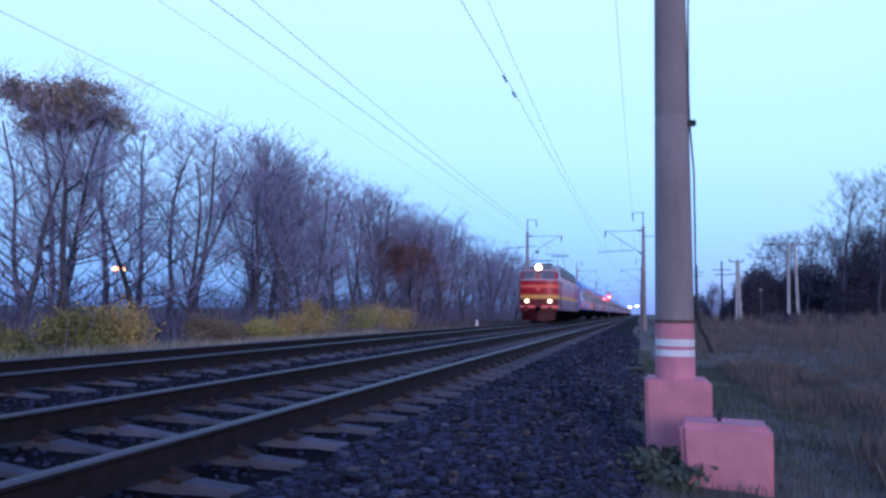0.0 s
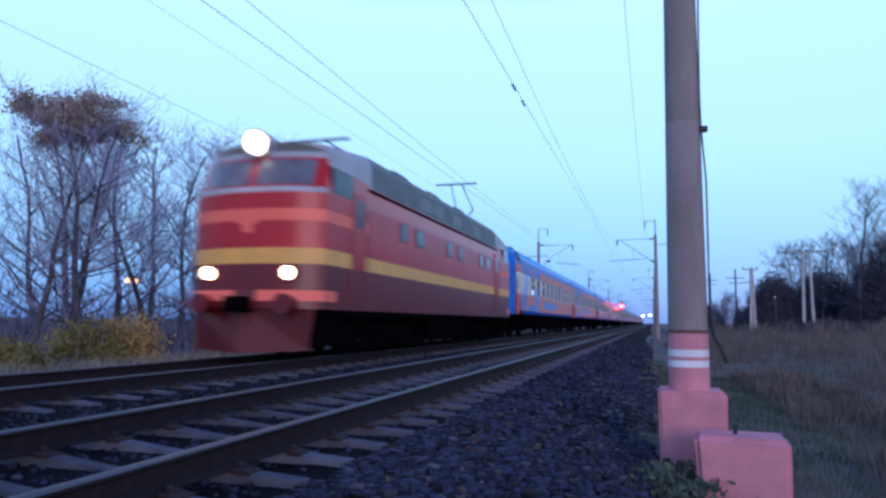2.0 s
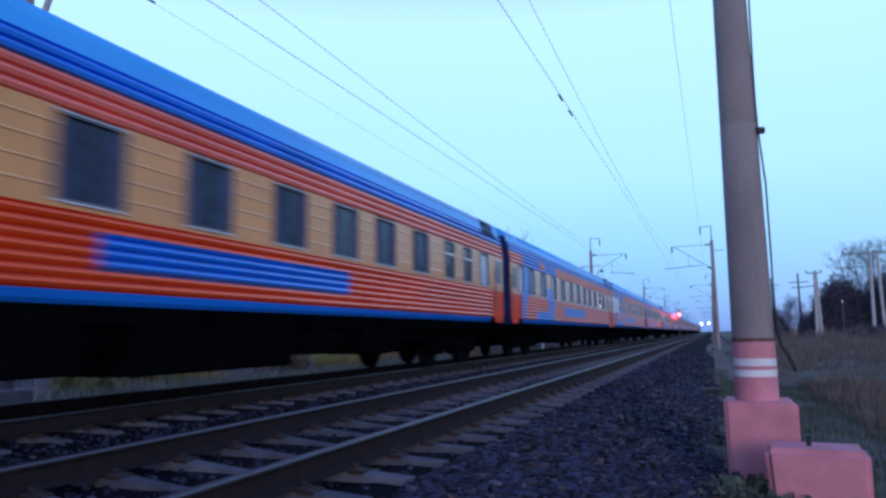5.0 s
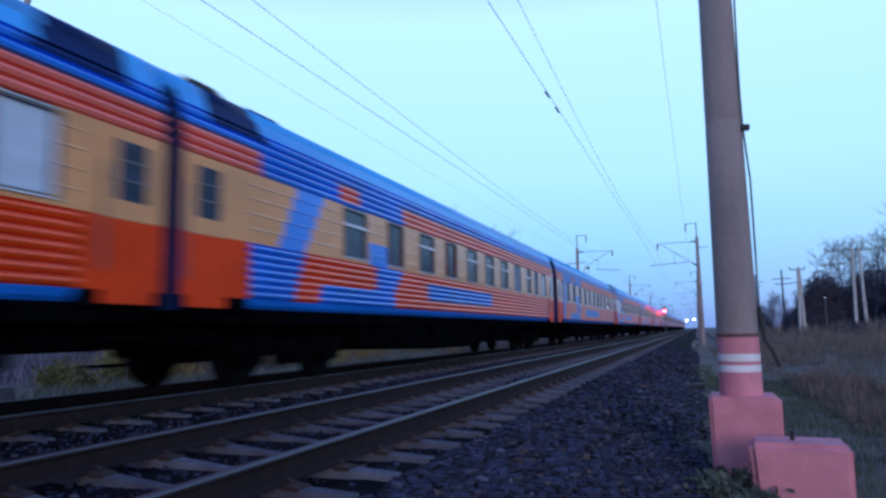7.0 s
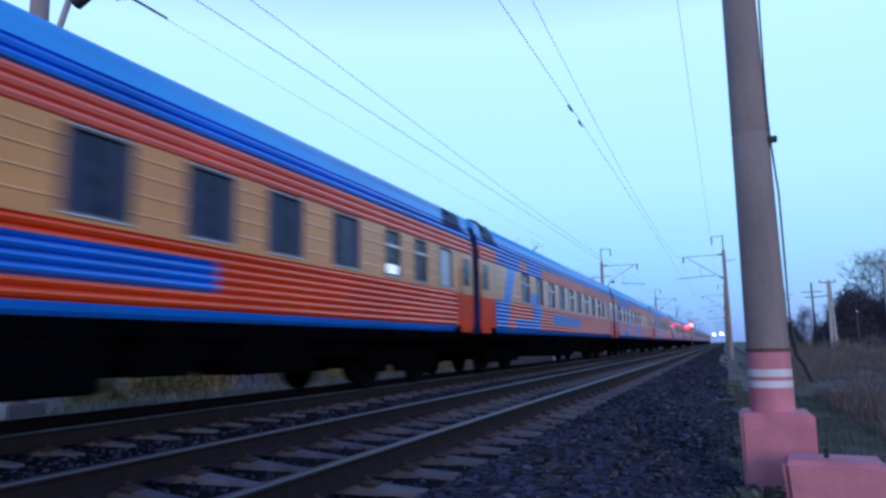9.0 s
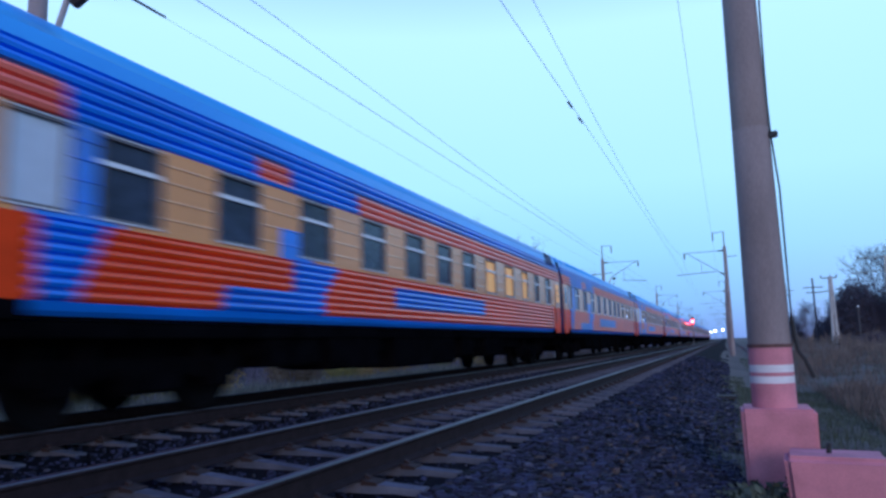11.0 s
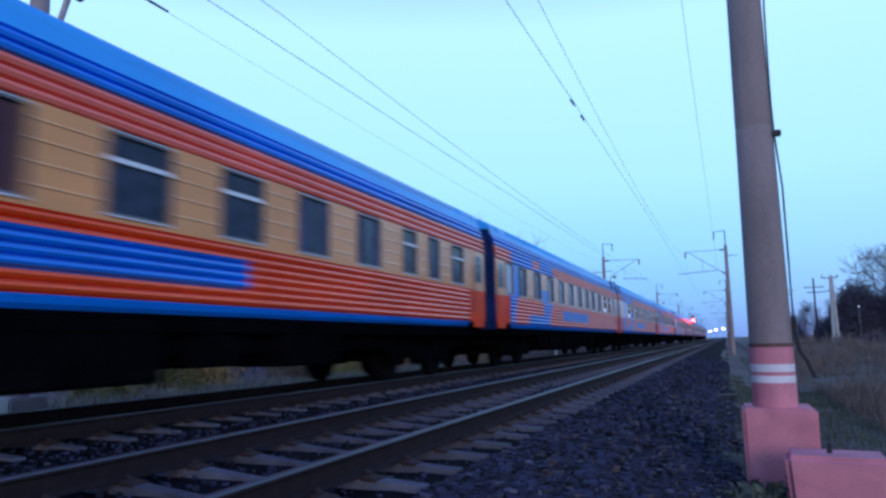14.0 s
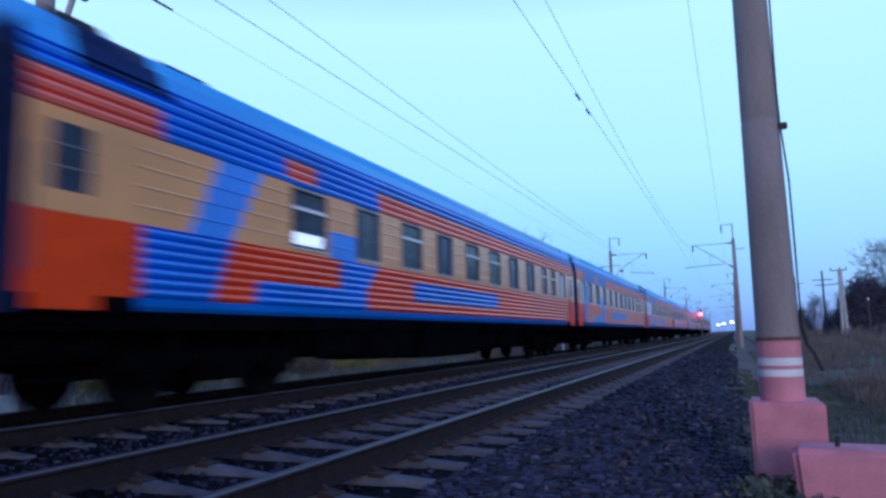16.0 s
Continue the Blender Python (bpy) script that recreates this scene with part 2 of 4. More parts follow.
def tube(points, r, sides=5):
    """A thin round wire along points, as verts and faces."""
    vs, fs = [], []
    pts = [Vector(p) for p in points]
    for i, p in enumerate(pts):
        d = (pts[min(i + 1, len(pts) - 1)] - pts[max(i - 1, 0)]).normalized()
        u = d.cross(Vector((0, 0, 1)))
        u = u.normalized() if u.length > 0.01 else Vector((1, 0, 0))
        w = d.cross(u)
        for k in range(sides):
            a = 2 * math.pi * k / sides
            vs.append(p + (u * math.cos(a) + w * math.sin(a)) * r)
        if i:
            for k in range(sides):
                fs.append(((i - 1) * sides + k, (i - 1) * sides + (k + 1) % sides, i * sides + (k + 1) % sides, i * sides + k))
    return vs, fs


def extrude_profile(profile, y0, y1, closed=True):
    """A cross-section of (x, z) drawn along y."""
    n = len(profile)
    vs = [(x, y0, z) for x, z in profile] + [(x, y1, z) for x, z in profile]
    fs = [(i, (i + 1) % n, n + (i + 1) % n, n + i) for i in range(n if closed else n - 1)]
    if closed:
        fs += [tuple(range(n))[::-1], tuple(range(n, 2 * n))]
    return vs, fs


# ---- ground ----
NEAR, FAR = -3.565, -7.665       # axes of the two tracks; z = 0 at the rail heads


def ground_z(x, y):
    base = np.interp(x, [-400, -60, -30, -13, -10.9, -9.5, -1.5, -0.2, 1.0, 3.0, 8.0, 18.0, 60.0, 400], [-1.5, -1.2, -1.0, -0.95, -0.75, -0.45, -0.45, -0.80, -0.95, -1.1, -0.75, -0.45, -0.3, -0.5])
    far = min(1.0, max(0.0, (y - 30) / 60))
    base = base + (0.35 * far if x > 2 else 0)
    rough = 0.0 if -10.5 < x < -0.6 else 0.09
    return base + rough * (noise.noise((x * 0.6, y * 0.6, 0)) + 0.5 * noise.noise((x * 2.1, y * 2.1, 3)))


def ground():
    xs = [-2500, -1200, -600, -300, -150, -90, -60, -45, -36, -30, -26, -23, -20, -18, -16, -14.5, -13, -12, -11.4, -10.9, -10.2, -9.5, -5, -1.5, -0.9, -0.5, -0.2] + [0.1 * i for i in range(1, 40)] + [4 + 0.35 * i for i in range(30)] + [15, 17, 20, 24, 30, 40, 60, 100, 200, 400, 900, 2500]
    ys = [-400, -100, -40, -15, -6, -2] + [0.3 * i for i in range(60)] + [18 + 1.0 * i for i in range(40)] + [60, 66, 75, 85, 100, 120, 150, 200, 280, 400, 700, 1200, 2000, 3500]
    vs = [(x, y, ground_z(x, y)) for y in ys for x in xs]
    w = len(xs)
    fs = [(j * w + i, j * w + i + 1, (j + 1) * w + i + 1, (j + 1) * w + i) for j in range(len(ys) - 1) for i in range(w - 1)]
    ob = part("ground", (vs, fs), "grass")
    for p in ob.data.polygons:
        p.use_smooth = True
    tagged(ob, "rough trackside ground with dull grass and bare soil", "ground", kind="structure")


def ballast_z(x):
    return float(np.interp(x, [-11.0, -9.5, -9.1, -8.8, -8.6, -6.75, -6.5, -6.1, -5.6, -5.1, -4.75, -4.55, -2.62, -2.42, -2.05, -1.7, -0.2, 0.1], [-0.85, -0.29, -0.22, -0.205, -0.25, -0.25, -0.245, -0.26, -0.30, -0.26, -0.245, -0.268, -0.268, -0.262, -0.28, -0.35, -0.80, -0.95]))


def ballast():
    xs = [-11.0, -10.4, -9.9, -9.5, -9.1, -8.8, -8.6, -8.0, -7.3, -6.75, -6.5, -6.1, -5.6, -5.1, -4.75, -4.55, -4.0, -3.3, -2.62, -2.42, -2.05, -1.7, -1.3, -0.9, -0.5, -0.2, 0.05]
    ys = [-60, -20, -8] + [-4 + 0.5 * i for i in range(90)] + [45, 60, 90, 140, 220, 400, 800, 2500]
    vs = [(x, y, ballast_z(x) + (0.03 if -9 < x < -2 and y > 40 else 0.0) + 0.02 * noise.noise((x * 3, y * 3, 1))) for y in ys for x in xs]
    w = len(xs)
    fs = [(j * w + i, j * w + i + 1, (j + 1) * w + i + 1, (j + 1) * w + i) for j in range(len(ys) - 1) for i in range(w - 1)]
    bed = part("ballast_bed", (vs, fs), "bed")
    tagged(bed, "crushed-stone ballast bed under two tracks, blackened for the shade between stones", "ballast", kind="structure")
    # loose stones on the bed
    rng = np.random.default_rng(4)
    ico = bmesh.new()
    bmesh.ops.create_cube(ico, size=1.5)
    bmesh.ops.triangulate(ico, faces=ico.faces[:])
    base = np.array([v.co[:] for v in ico.verts])
    tri = np.array([[v.index for v in f.verts] for f in ico.faces])
    ico.free()
    places = []
    for x0, x1, y0, y1, n in ((-2.19, 0.0, -6, 0.6, 5000), (-2.19, 0.1, 0.6, 9, 13000), (-2.19, 0.0, 9, 22, 7000), (-2.2, -0.2, 22, 45, 2500), (-4.8, -2.35, 1.5, 16, 3200), (-6.3, -4.8, 2, 24, 5200), (-8.9, -6.4, 4, 20, 1500)):
        places.append(np.stack([rng.uniform(x0, x1, n), rng.uniform(y0, y1, n)], 1))
    places = np.concatenate(places)
    # none lie on the sleepers
    off = np.abs((places[:, 1] - 0.07 + 0.3375) % 0.675 - 0.3375)
    on_track = (np.abs(places[:, 0] - NEAR) < 1.37) | (np.abs(places[:, 0] - FAR) < 1.37)
    places = places[~(on_track & (off < 0.095))]
    n = len(places)
    size = rng.uniform(0.016, 0.054, n) * np.where(places[:, 1] > 12, 1.35, 1) * np.where(places[:, 0] < -2.2, 0.62, 1)
    stretch = rng.uniform(0.6, 1.25, (n, 1, 3))
    jag = rng.uniform(0.55, 1.25, (n, len(base), 1))
    ang = rng.uniform(0, 6.28, n)
    v = base[None] * stretch * jag * size[:, None, None]
    c, s = np.cos(ang)[:, None], np.sin(ang)[:, None]
    v = np.stack([v[..., 0] * c - v[..., 1] * s, v[..., 0] * s + v[..., 1] * c, v[..., 2] * 0.8], -1)
    z = np.array([ballast_z(x) for x in places[:, 0]])
    v += np.stack([places[:, 0], places[:, 1], z + size * 0.35], 1)[:, None]
    f = (tri[None] + (np.arange(n) * len(base))[:, None, None]).reshape(-1, 3)
    me = bpy.data.meshes.new("ballast_stones")
    me.from_pydata(v.reshape(-1, 3).tolist(), [], f.tolist())
    for name in ("stone", "stone_pale", "fallen_leaf"):
        me.materials.append(M[name])
    sort = rng.random(n)
    me.polygons.foreach_set("material_index", np.repeat(np.where(sort < 0.08, 1, np.where((sort > 0.95) & (places[:, 0] > -1.9), 2, 0)), len(tri)).astype(np.int32))
    tagged(new("ballast_stones", me), "loose dark grey crushed stones of the track bed", "gravel", kind="stuff")


# ---- tracks ----
RAIL = [(-0.036, -0.016), (-0.030, -0.005), (-0.018, -0.001), (0.0, 0.0), (0.018, -0.001), (0.030, -0.005), (0.036, -0.016), (0.037, -0.035), (0.012, -0.05), (0.010, -0.14), (0.075, -0.165), (0.075, -0.18), (-0.075, -0.18), (-0.075, -0.165), (-0.010, -0.14), (-0.012, -0.05), (-0.037, -0.035)]


def sleeper_mesh():
    """A concrete sleeper with its fastenings; its top is waisted towards the middle."""
    vs, fs, mi = [], [], []
    stations = [(-1.35, 0.062, -0.222), (-0.95, 0.066, -0.198), (-0.62, 0.066, -0.198), (-0.1, 0.055, -0.248), (0.1, 0.055, -0.248), (0.62, 0.066, -0.198), (0.95, 0.066, -0.198), (1.35, 0.062, -0.222)]
    for x, w, top in stations:
        vs += [(x, -w - 0.02, -0.38), (x, -w, top), (x, w, top), (x, w + 0.02, -0.38)]
    for i in range(7):
        a, b = 4 * i, 4 * i + 4
        for k in range(3):
            fs.append((a + k, a + k + 1, b + k + 1, b + k))
            mi.append(0)
    fs += [(3, 2, 1, 0), (28, 29, 30, 31)]
    mi += [0, 0]
    for rx in (-0.795, 0.795):
        for sx in (-1, 1):
            for x0, x1, y, z in ((0.075, 0.20, 0.076, -0.170), (0.08, 0.12, 0.02, -0.14)):
                n = len(vs)
                xa, xb = rx + sx * x0, rx + sx * x1
                vs += [(xa, -y, -0.21), (xb, -y, -0.21), (xb, y, -0.21), (xa, y, -0.21), (xa, -y, z), (xb, -y, z - 0.02), (xb, y, z - 0.02), (xa, y, z)]
                fs += [(n + 4, n + 5, n + 6, n + 7), (n, n + 1, n + 5, n + 4), (n + 1, n + 2, n + 6, n + 5), (n + 2, n + 3, n + 7, n + 6), (n + 3, n, n + 4, n + 7)]
                mi += [1] * 5
    return vs, fs, mi


def tracks():
    proto = None
    for axis, label in ((NEAR, "nearer railway track with polished rails on concrete sleepers"), (FAR, "farther railway track with rails on concrete sleepers")):
        tr = thing("railway_track", label, "railway track", "pair of tracks", pose(axis, 0, 0))
        for side in (-0.795, 0.795):
            vs, fs = extrude_profile(RAIL, -60, 2500)
            mi = [1 if i < 6 else 0 for i in range(len(fs))]
            part("rail", (vs, fs, mi), ["rail_side", "rail_top"], tr, m=pose(side, 0, 0))
        count, step, first = 290, 0.675, 0.07
        for i in range(count):
            m = pose(0, first - 8 * step + i * step, 0, 0, 0, random.uniform(-0.5, 0.5))
            if proto is None:
                proto = part("sleeper", sleeper_mesh(), ["sleeper", "clip"], tr, m=m)
            else:
                shared(proto, "sleeper", tr, m)
        vs, fs = [], []
        for i in range(count, count + 500):
            y, n = first - 8 * step + i * step, len(vs)
            vs += [(x, y + dy, z) for x in (-1.35, 1.35) for dy, z in ((-0.11, -0.3), (-0.095, -0.21), (0.095, -0.21), (0.11, -0.3))]
            fs += [(n + 1, n + 5, n + 6, n + 2), (n, n + 4, n + 5, n + 1), (n + 4, n + 7, n + 6, n + 5)]
        far = part("far_sleepers", (vs, fs), "sleeper", tr)
        far["kind"] = "stuff"


# ---- masts and wires ----
MAST_X = {1: 0.25, -1: -11.5}
MAST_Y = [7.9 + 60.3 * i for i in range(0, 7)]
FAR_MAST_Y = [7.9] + [y + 3.6 for y in MAST_Y[1:]]


def mast(side, y, near):
    """A concrete catenary mast with its bracket over the track."""
    x = MAST_X[side]
    label = "grey concrete catenary mast with pink base and white bands" if near else "grey concrete catenary mast with steel bracket arms"
    t = thing("catenary_mast", label, "mast", "catenary masts", pose(x, y, 0))
    sides = 20
    vs, fs, mi = [], [], []
    zs = [(-0.85, 0.23), (0.28, 0.2215), (0.285, 0.2215), (0.36, 0.221), (0.365, 0.221), (0.395, 0.2205), (0.40, 0.2205), (0.48, 0.22), (0.485, 0.22), (0.66, 0.218), (3.09, 0.196), (3.10, 0.192), (3.12, 0.192), (3.13, 0.1955), (9.2, 0.142), (9.22, 0.09)]
    for z, r in zs:
        vs += [(r * math.cos(2 * math.pi * k / sides), r * math.sin(2 * math.pi * k / sides), z) for k in range(sides)]
    for i in range(len(zs) - 1):
        z = (zs[i][0] + zs[i + 1][0]) / 2
        k_mat = 0 if side < 0 or not near else 2 if (0.283 < z < 0.362 or 0.398 < z < 0.482) else 1 if z < 0.66 else 0
        for k in range(sides):
            fs.append((i * sides + k, i * sides + (k + 1) % sides, (i + 1) * sides + (k + 1) % sides, (i + 1) * sides + k))
            mi.append(k_mat)
    fs.append(tuple(range((len(zs) - 1) * sides, len(zs) * sides)))
    mi.append(0)
    shaft = part("shaft", (vs, fs, mi), ["concrete", "pink", "white"], t)
    for p in shaft.data.polygons:
        p.use_smooth = len(p.vertices) == 4
    if near and side > 0:
        plinth = bmesh.new()
        box(-0.34, 0.37, -0.36, 0.36, -1.05, 0.03, 0.03, plinth)
        for v in plinth.verts:
            if v.co.z < -0.3:
                v.co.x *= 0.97
        part("plinth", plinth, "pink", t, "pink painted concrete plinth")
        part("strap", rod((0, 0, 0.665), (0, 0, 0.70), 0.226, sides=20), "strap", t, "rusty steel strap")
        part("clamp", box(0.17, 0.27, -0.10, -0.03, 2.98, 3.05, 0.01), "black", t, "black cable clamp")
        pts = [(0.21 + 0.02 * math.sin(z * 1.3), -0.09, z) for z in (9.0, 6.5, 5.2, 4.4, 3.7, 3.02)] + [(0.235, -0.085, z) for z in (2.4, 1.6, 1.0)] + [(0.245, -0.10, 0.8), (0.27, -0.10, 0.62), (0.33, -0.09, 0.52), (0.37, -0.06, 0.40)]
        part("earth_cable", tube(pts, 0.011), "black", t, "thin black cable down the mast")
        part("cable_sleeve", tube([(0.235, -0.10, 0.98), (0.245, -0.10, 0.8), (0.27, -0.10, 0.62), (0.33, -0.09, 0.52), (0.40, -0.05, 0.34)], 0.022, 8), "black", t, "thick black sleeve at the cable's end")
    elif near:
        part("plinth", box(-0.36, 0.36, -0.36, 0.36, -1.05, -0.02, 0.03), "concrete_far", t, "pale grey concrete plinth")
    s = -side
    # bracket: inclined tube, stay, registration arm, insulators
    reach = 3.55
    if side > 0:
        part("bracket_tube", rod((s * 0.15, 0, 6.55), (s * 3.3, 0, 8.72), 0.026), "steel", t)
    else:
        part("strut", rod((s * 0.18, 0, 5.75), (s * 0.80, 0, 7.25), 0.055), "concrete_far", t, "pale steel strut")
        part("bracket_tube", rod((s * 0.80, 0, 7.25), (s * 3.3, 0, 8.72), 0.026), "steel", t)
        part("ball_insulator", rod((s * 0.92, 0, 7.05), (s * 1.22, 0, 7.15), 0.14, 0.11, 12), "insulator", t)
    part("stay_rod", rod((s * 0.12, 0, 8.80), (s * reach, 0, 8.76), 0.025), "steel", t)
    part("registration_arm", rod((s * (0.9 if side > 0 else 1.9), 0, 6.9), (s * 4.3, 0, 6.72), 0.03), "steel", t)
    part("dropper_rod", rod((s * 2.1, 0, 7.9), (s * 2.1, 0, 6.84), 0.015), "steel", t)
    for a, b in (*((((s * 0.16, 0, 6.56), (s * 0.5, 0, 6.79)),) if side > 0 else ()), ((s * 0.14, 0, 8.80), (s * 0.6, 0, 8.79)), ((s * reach, 0, 8.75), (s * reach, 0, 8.2))):
        part("insulator", rod(a, b, 0.075, 0.06, 8), "insulator", t)
    # earth-wire horn on the mast head
    part("head_post", rod((0, 0, 9.1), (0, 0, 10.6), 0.05), "steel", t)
    part("head_arm", rod((0, 0, 10.55), (s * 0.95, 0, 10.5), 0.03), "steel", t)
    part("head_insulator", rod((s * 0.95, 0, 10.5), (s * 0.95, 0, 9.75), 0.06, 0.05), "insulator", t)
    part("crossarm", rod((-s * 0.1, 0, 8.2), (-s * 1.0, 0, 8.25), 0.03) if side > 0 else rod((s * 0.95, 0, 7.72), (-s * 2.6, 0, 7.5), 0.035), "steel", t)
    return t


def wire(label, points, r):
    tagged(part("overhead_wire", tube(points, r, 5), "wire"), label, "wire", "overhead wires")


def wires():
    lo = lambda y, top, sag: top - sag * 4 * ((y - 7.9) / 60.3 % 1) * (1 - (y - 7.9) / 60.3 % 1)
    ys = [-30 + 4 * i for i in range(110)]
    for axis, zc, zm, sag in ((FAR, 6.37, 7.08, 0.40), (NEAR, 7.0, 8.6, 1.1)):
        zig = lambda y: 0.08 * math.sin(math.pi * (y - 7.9) / 60.3)
        wire("thin contact wire strung above the track", [(axis + zig(y), y, zc) for y in ys], 0.007)
        wire("slack carrier wire above the contact wire", [(axis + zig(y) * 0.3, y, lo(y, zm, sag)) for y in ys], 0.0065)
    wire("feeder wire along the mast heads", [(-0.70, y, lo(y, 9.75, 0.6)) for y in ys], 0.0065)
    wire("feeder wire along the far masts", [(-14.1, y, lo(y, 7.47, 0.30)) for y in ys], 0.0065)
    wire("slack return wire along the far masts", [(-10.55, y, lo(y, 7.72, 0.2)) for y in ys], 0.0038)
    for x, y, z in ((NEAR, 17.2, 7.0), (NEAR, 18.6, 7.0), (-10.55, 9.35, 7.71), (-10.55, 9.8, 7.71)):
        bead = part("wire_insulator", rod((0, -0.25, 0), (0, 0.25, 0), 0.028, 0.024), "insulator", m=pose(x, y, z))
        tagged(bead, "dark insulator strung in an overhead wire", "insulator", "wire insulators")


def anchor_block():
    t = thing("anchor_block", "pink painted concrete anchor block beside the mast", "concrete block", m=pose(0.66, 6.85, 0, 0, 0, -4))
    block = box(-0.42, 0.42, -0.28, 0.28, -1.15, -0.29)
    bmesh.ops.bevel(block, geom=block.edges[:], offset=0.05, segments=3, affect="EDGES")
    for v in block.verts:
        if v.co.z < -0.6:
            v.co.x = v.co.x * 0.93 + 0.02
    part("block", block, "pink", t)
    part("anchor_bolt", rod((-0.05, 0.0, -0.30), (-0.04, 0, -0.20), 0.022), "black", t, "rusty anchor bolt")


# ---- coaches ----
COACH = 24.54
SIDE = 1.53
SLOTS = {
    "A": [(1.35, 0.7), (2.75, 0.85), (4.65, 0.85), (6.57, 0.85), (8.42, 0.85), (10.27, 0.85), (12.12, 0.85), (13.85, 0.85), (15.48, 0.85), (17.28, 0.85), (19.22, 0.62), (20.6, 0.58), (21.98, 0.72)],
    "C": [(1.35, 0.7), (2.4, 0.85), (4.25, 0.85), (6.15, 0.85), (8.1, 0.9), (9.95, 0.9), (11.65, 0.85), (13.3, 0.85), (15.1, 0.85), (16.9, 0.85), (18.75, 0.62), (20.3, 0.58), (21.85, 0.72)],
    "B": [(4.58, 0.9), (6.5, 0.8), (8.3, 0.9), (10.07, 0.85), (11.86, 0.9), (13.67, 0.85), (15.42, 0.85), (17.26, 0.85), (19.15, 0.62), (20.45, 0.58), (21.85, 0.75)],
}
# one word per window: f frosted, g dark glass, v vent bar, p lace curtain, r red drapes, b pale blue blind, l lit, s lit board
COACHES = [
    ("B", "sgvgppgpvvf"), ("A", "fgggggggggvvf"), ("A", "fppgpgggggsgf"), ("B", "vrvrvvvpvgf"), ("A", "fggggpggggsvf"), ("B", "vgvgvgvgvgf"),
    ("C", "fvvvvvvvlllvv"), ("A", "fbgbgggggvsvf"), ("B", "sgvrvvggvgv"), ("A", "fgggggggggsvf"), ("B", "sgvgvvggvvf"), ("A", "fggggggpggvvf"),
]
PANES = {"f": "frost", "g": "glass", "v": "glass", "p": "lace", "r": "glass", "b": "blind", "l": "cabin", "s": "glass"}
PAINT = ["cream", "orange", "red_band", "blue", "roof_blue", "roof_dark", "cream_rib", "under", "door_orange"]


def livery(kind, z):
    """Where the paint changes along a coach at the height z: (from, colour index) in order."""
    late = {"A": 0.28, "B": 0.1, "C": 0.75}[kind]
    if z < 1.29:
        return [(0, 3)]
    if z < 2.10:
        lean = (z - 1.3) * 0.45
        out = [(0, 1), (1.75, 3), ((2.9 if kind == "B" else 2.2) + lean, 1)]
        if z < 1.62:
            out += [(3.6 + late + lean * 0.6, 3), (6.85, 1)]
        else:
            out += [(5.95, 3), (6.85 + (z - 1.62), 1)]
        if 1.52 < z < 1.93:
            out += [(8.7 + late, 3), (14.15 + late, 1)]
        return out
    if z < 3.12:
        lean = (z - 2.2) * 0.55
        if kind == "B":
            out = [(0, 0), (2.5 + lean, 3), (3.28 + lean * 1.2, 0)]
        else:
            out = [(0, 0), (1.6, 3), (2.74, 0)]
        if z < 2.62:
            out += [(5.62, 3), (6.5, 0)]
        return out
    if z < 3.52:
        out = [(0, 2), (2.0, 3)]
        if z > 3.2:
            out += [(4.35 + late, 2), (5.15 + late, 3)]
        return out + [(7.25 + late, 2)]
    if z > 3.79:
        return [(0, 4), (0.9, 5), (2.1, 4)] if kind == "B" else [(0, 4), (22.5, 5), (23.7, 4)]
    if z > 3.66:
        return [(0, 3), (0.9, 5), (2.25 - (z - 3.7), 3)] if kind == "B" else [(0, 3), (22.3 + (z - 3.7), 5), (23.7, 3)]
    return [(0, 3)]


def side_rows():
    """Heights and bulges of the corrugated side, from the sill to the eaves."""
    rows = [(1.11, -0.13), (1.20, -0.04), (1.285, 0.0), (1.29, -0.012)]
    z = 1.30
    for i in range(7):
        rows += [(z, -0.06), (z + 0.016, 0.006), (z + 0.05, 0.03), (z + 0.084, 0.018), (z + 0.104, -0.06)]
        z += 0.113
    rows += [(2.10, 0.0), (2.20, 0.0)]
    for line in (2.30, 2.52, 2.74, 2.94):
        rows += [(line - 0.004, 0.0), (line, 0.016), (line + 0.024, 0.0)]
    rows += [(3.12, 0.0)]
    z = 3.125
    for i in range(5):
        rows += [(z, -0.065), (z + 0.018, 0.006), (z + 0.06, 0.028), (z + 0.098, 0.016), (z + 0.120, -0.065)]
        z += 0.131
    return rows + [(3.80, 0.0), (4.0, -0.02)]


def side_x(z):
    """The side leans in above the windows."""
    return SIDE if z < 3.1 else SIDE - 0.16 * ((z - 3.1) / 0.9) ** 1.6


Y0, Y1 = 0.32, COACH - 0.32
RIB_FROM, RIB_TO = 1.68, 23.0       # plain vestibule sides outside this stretch


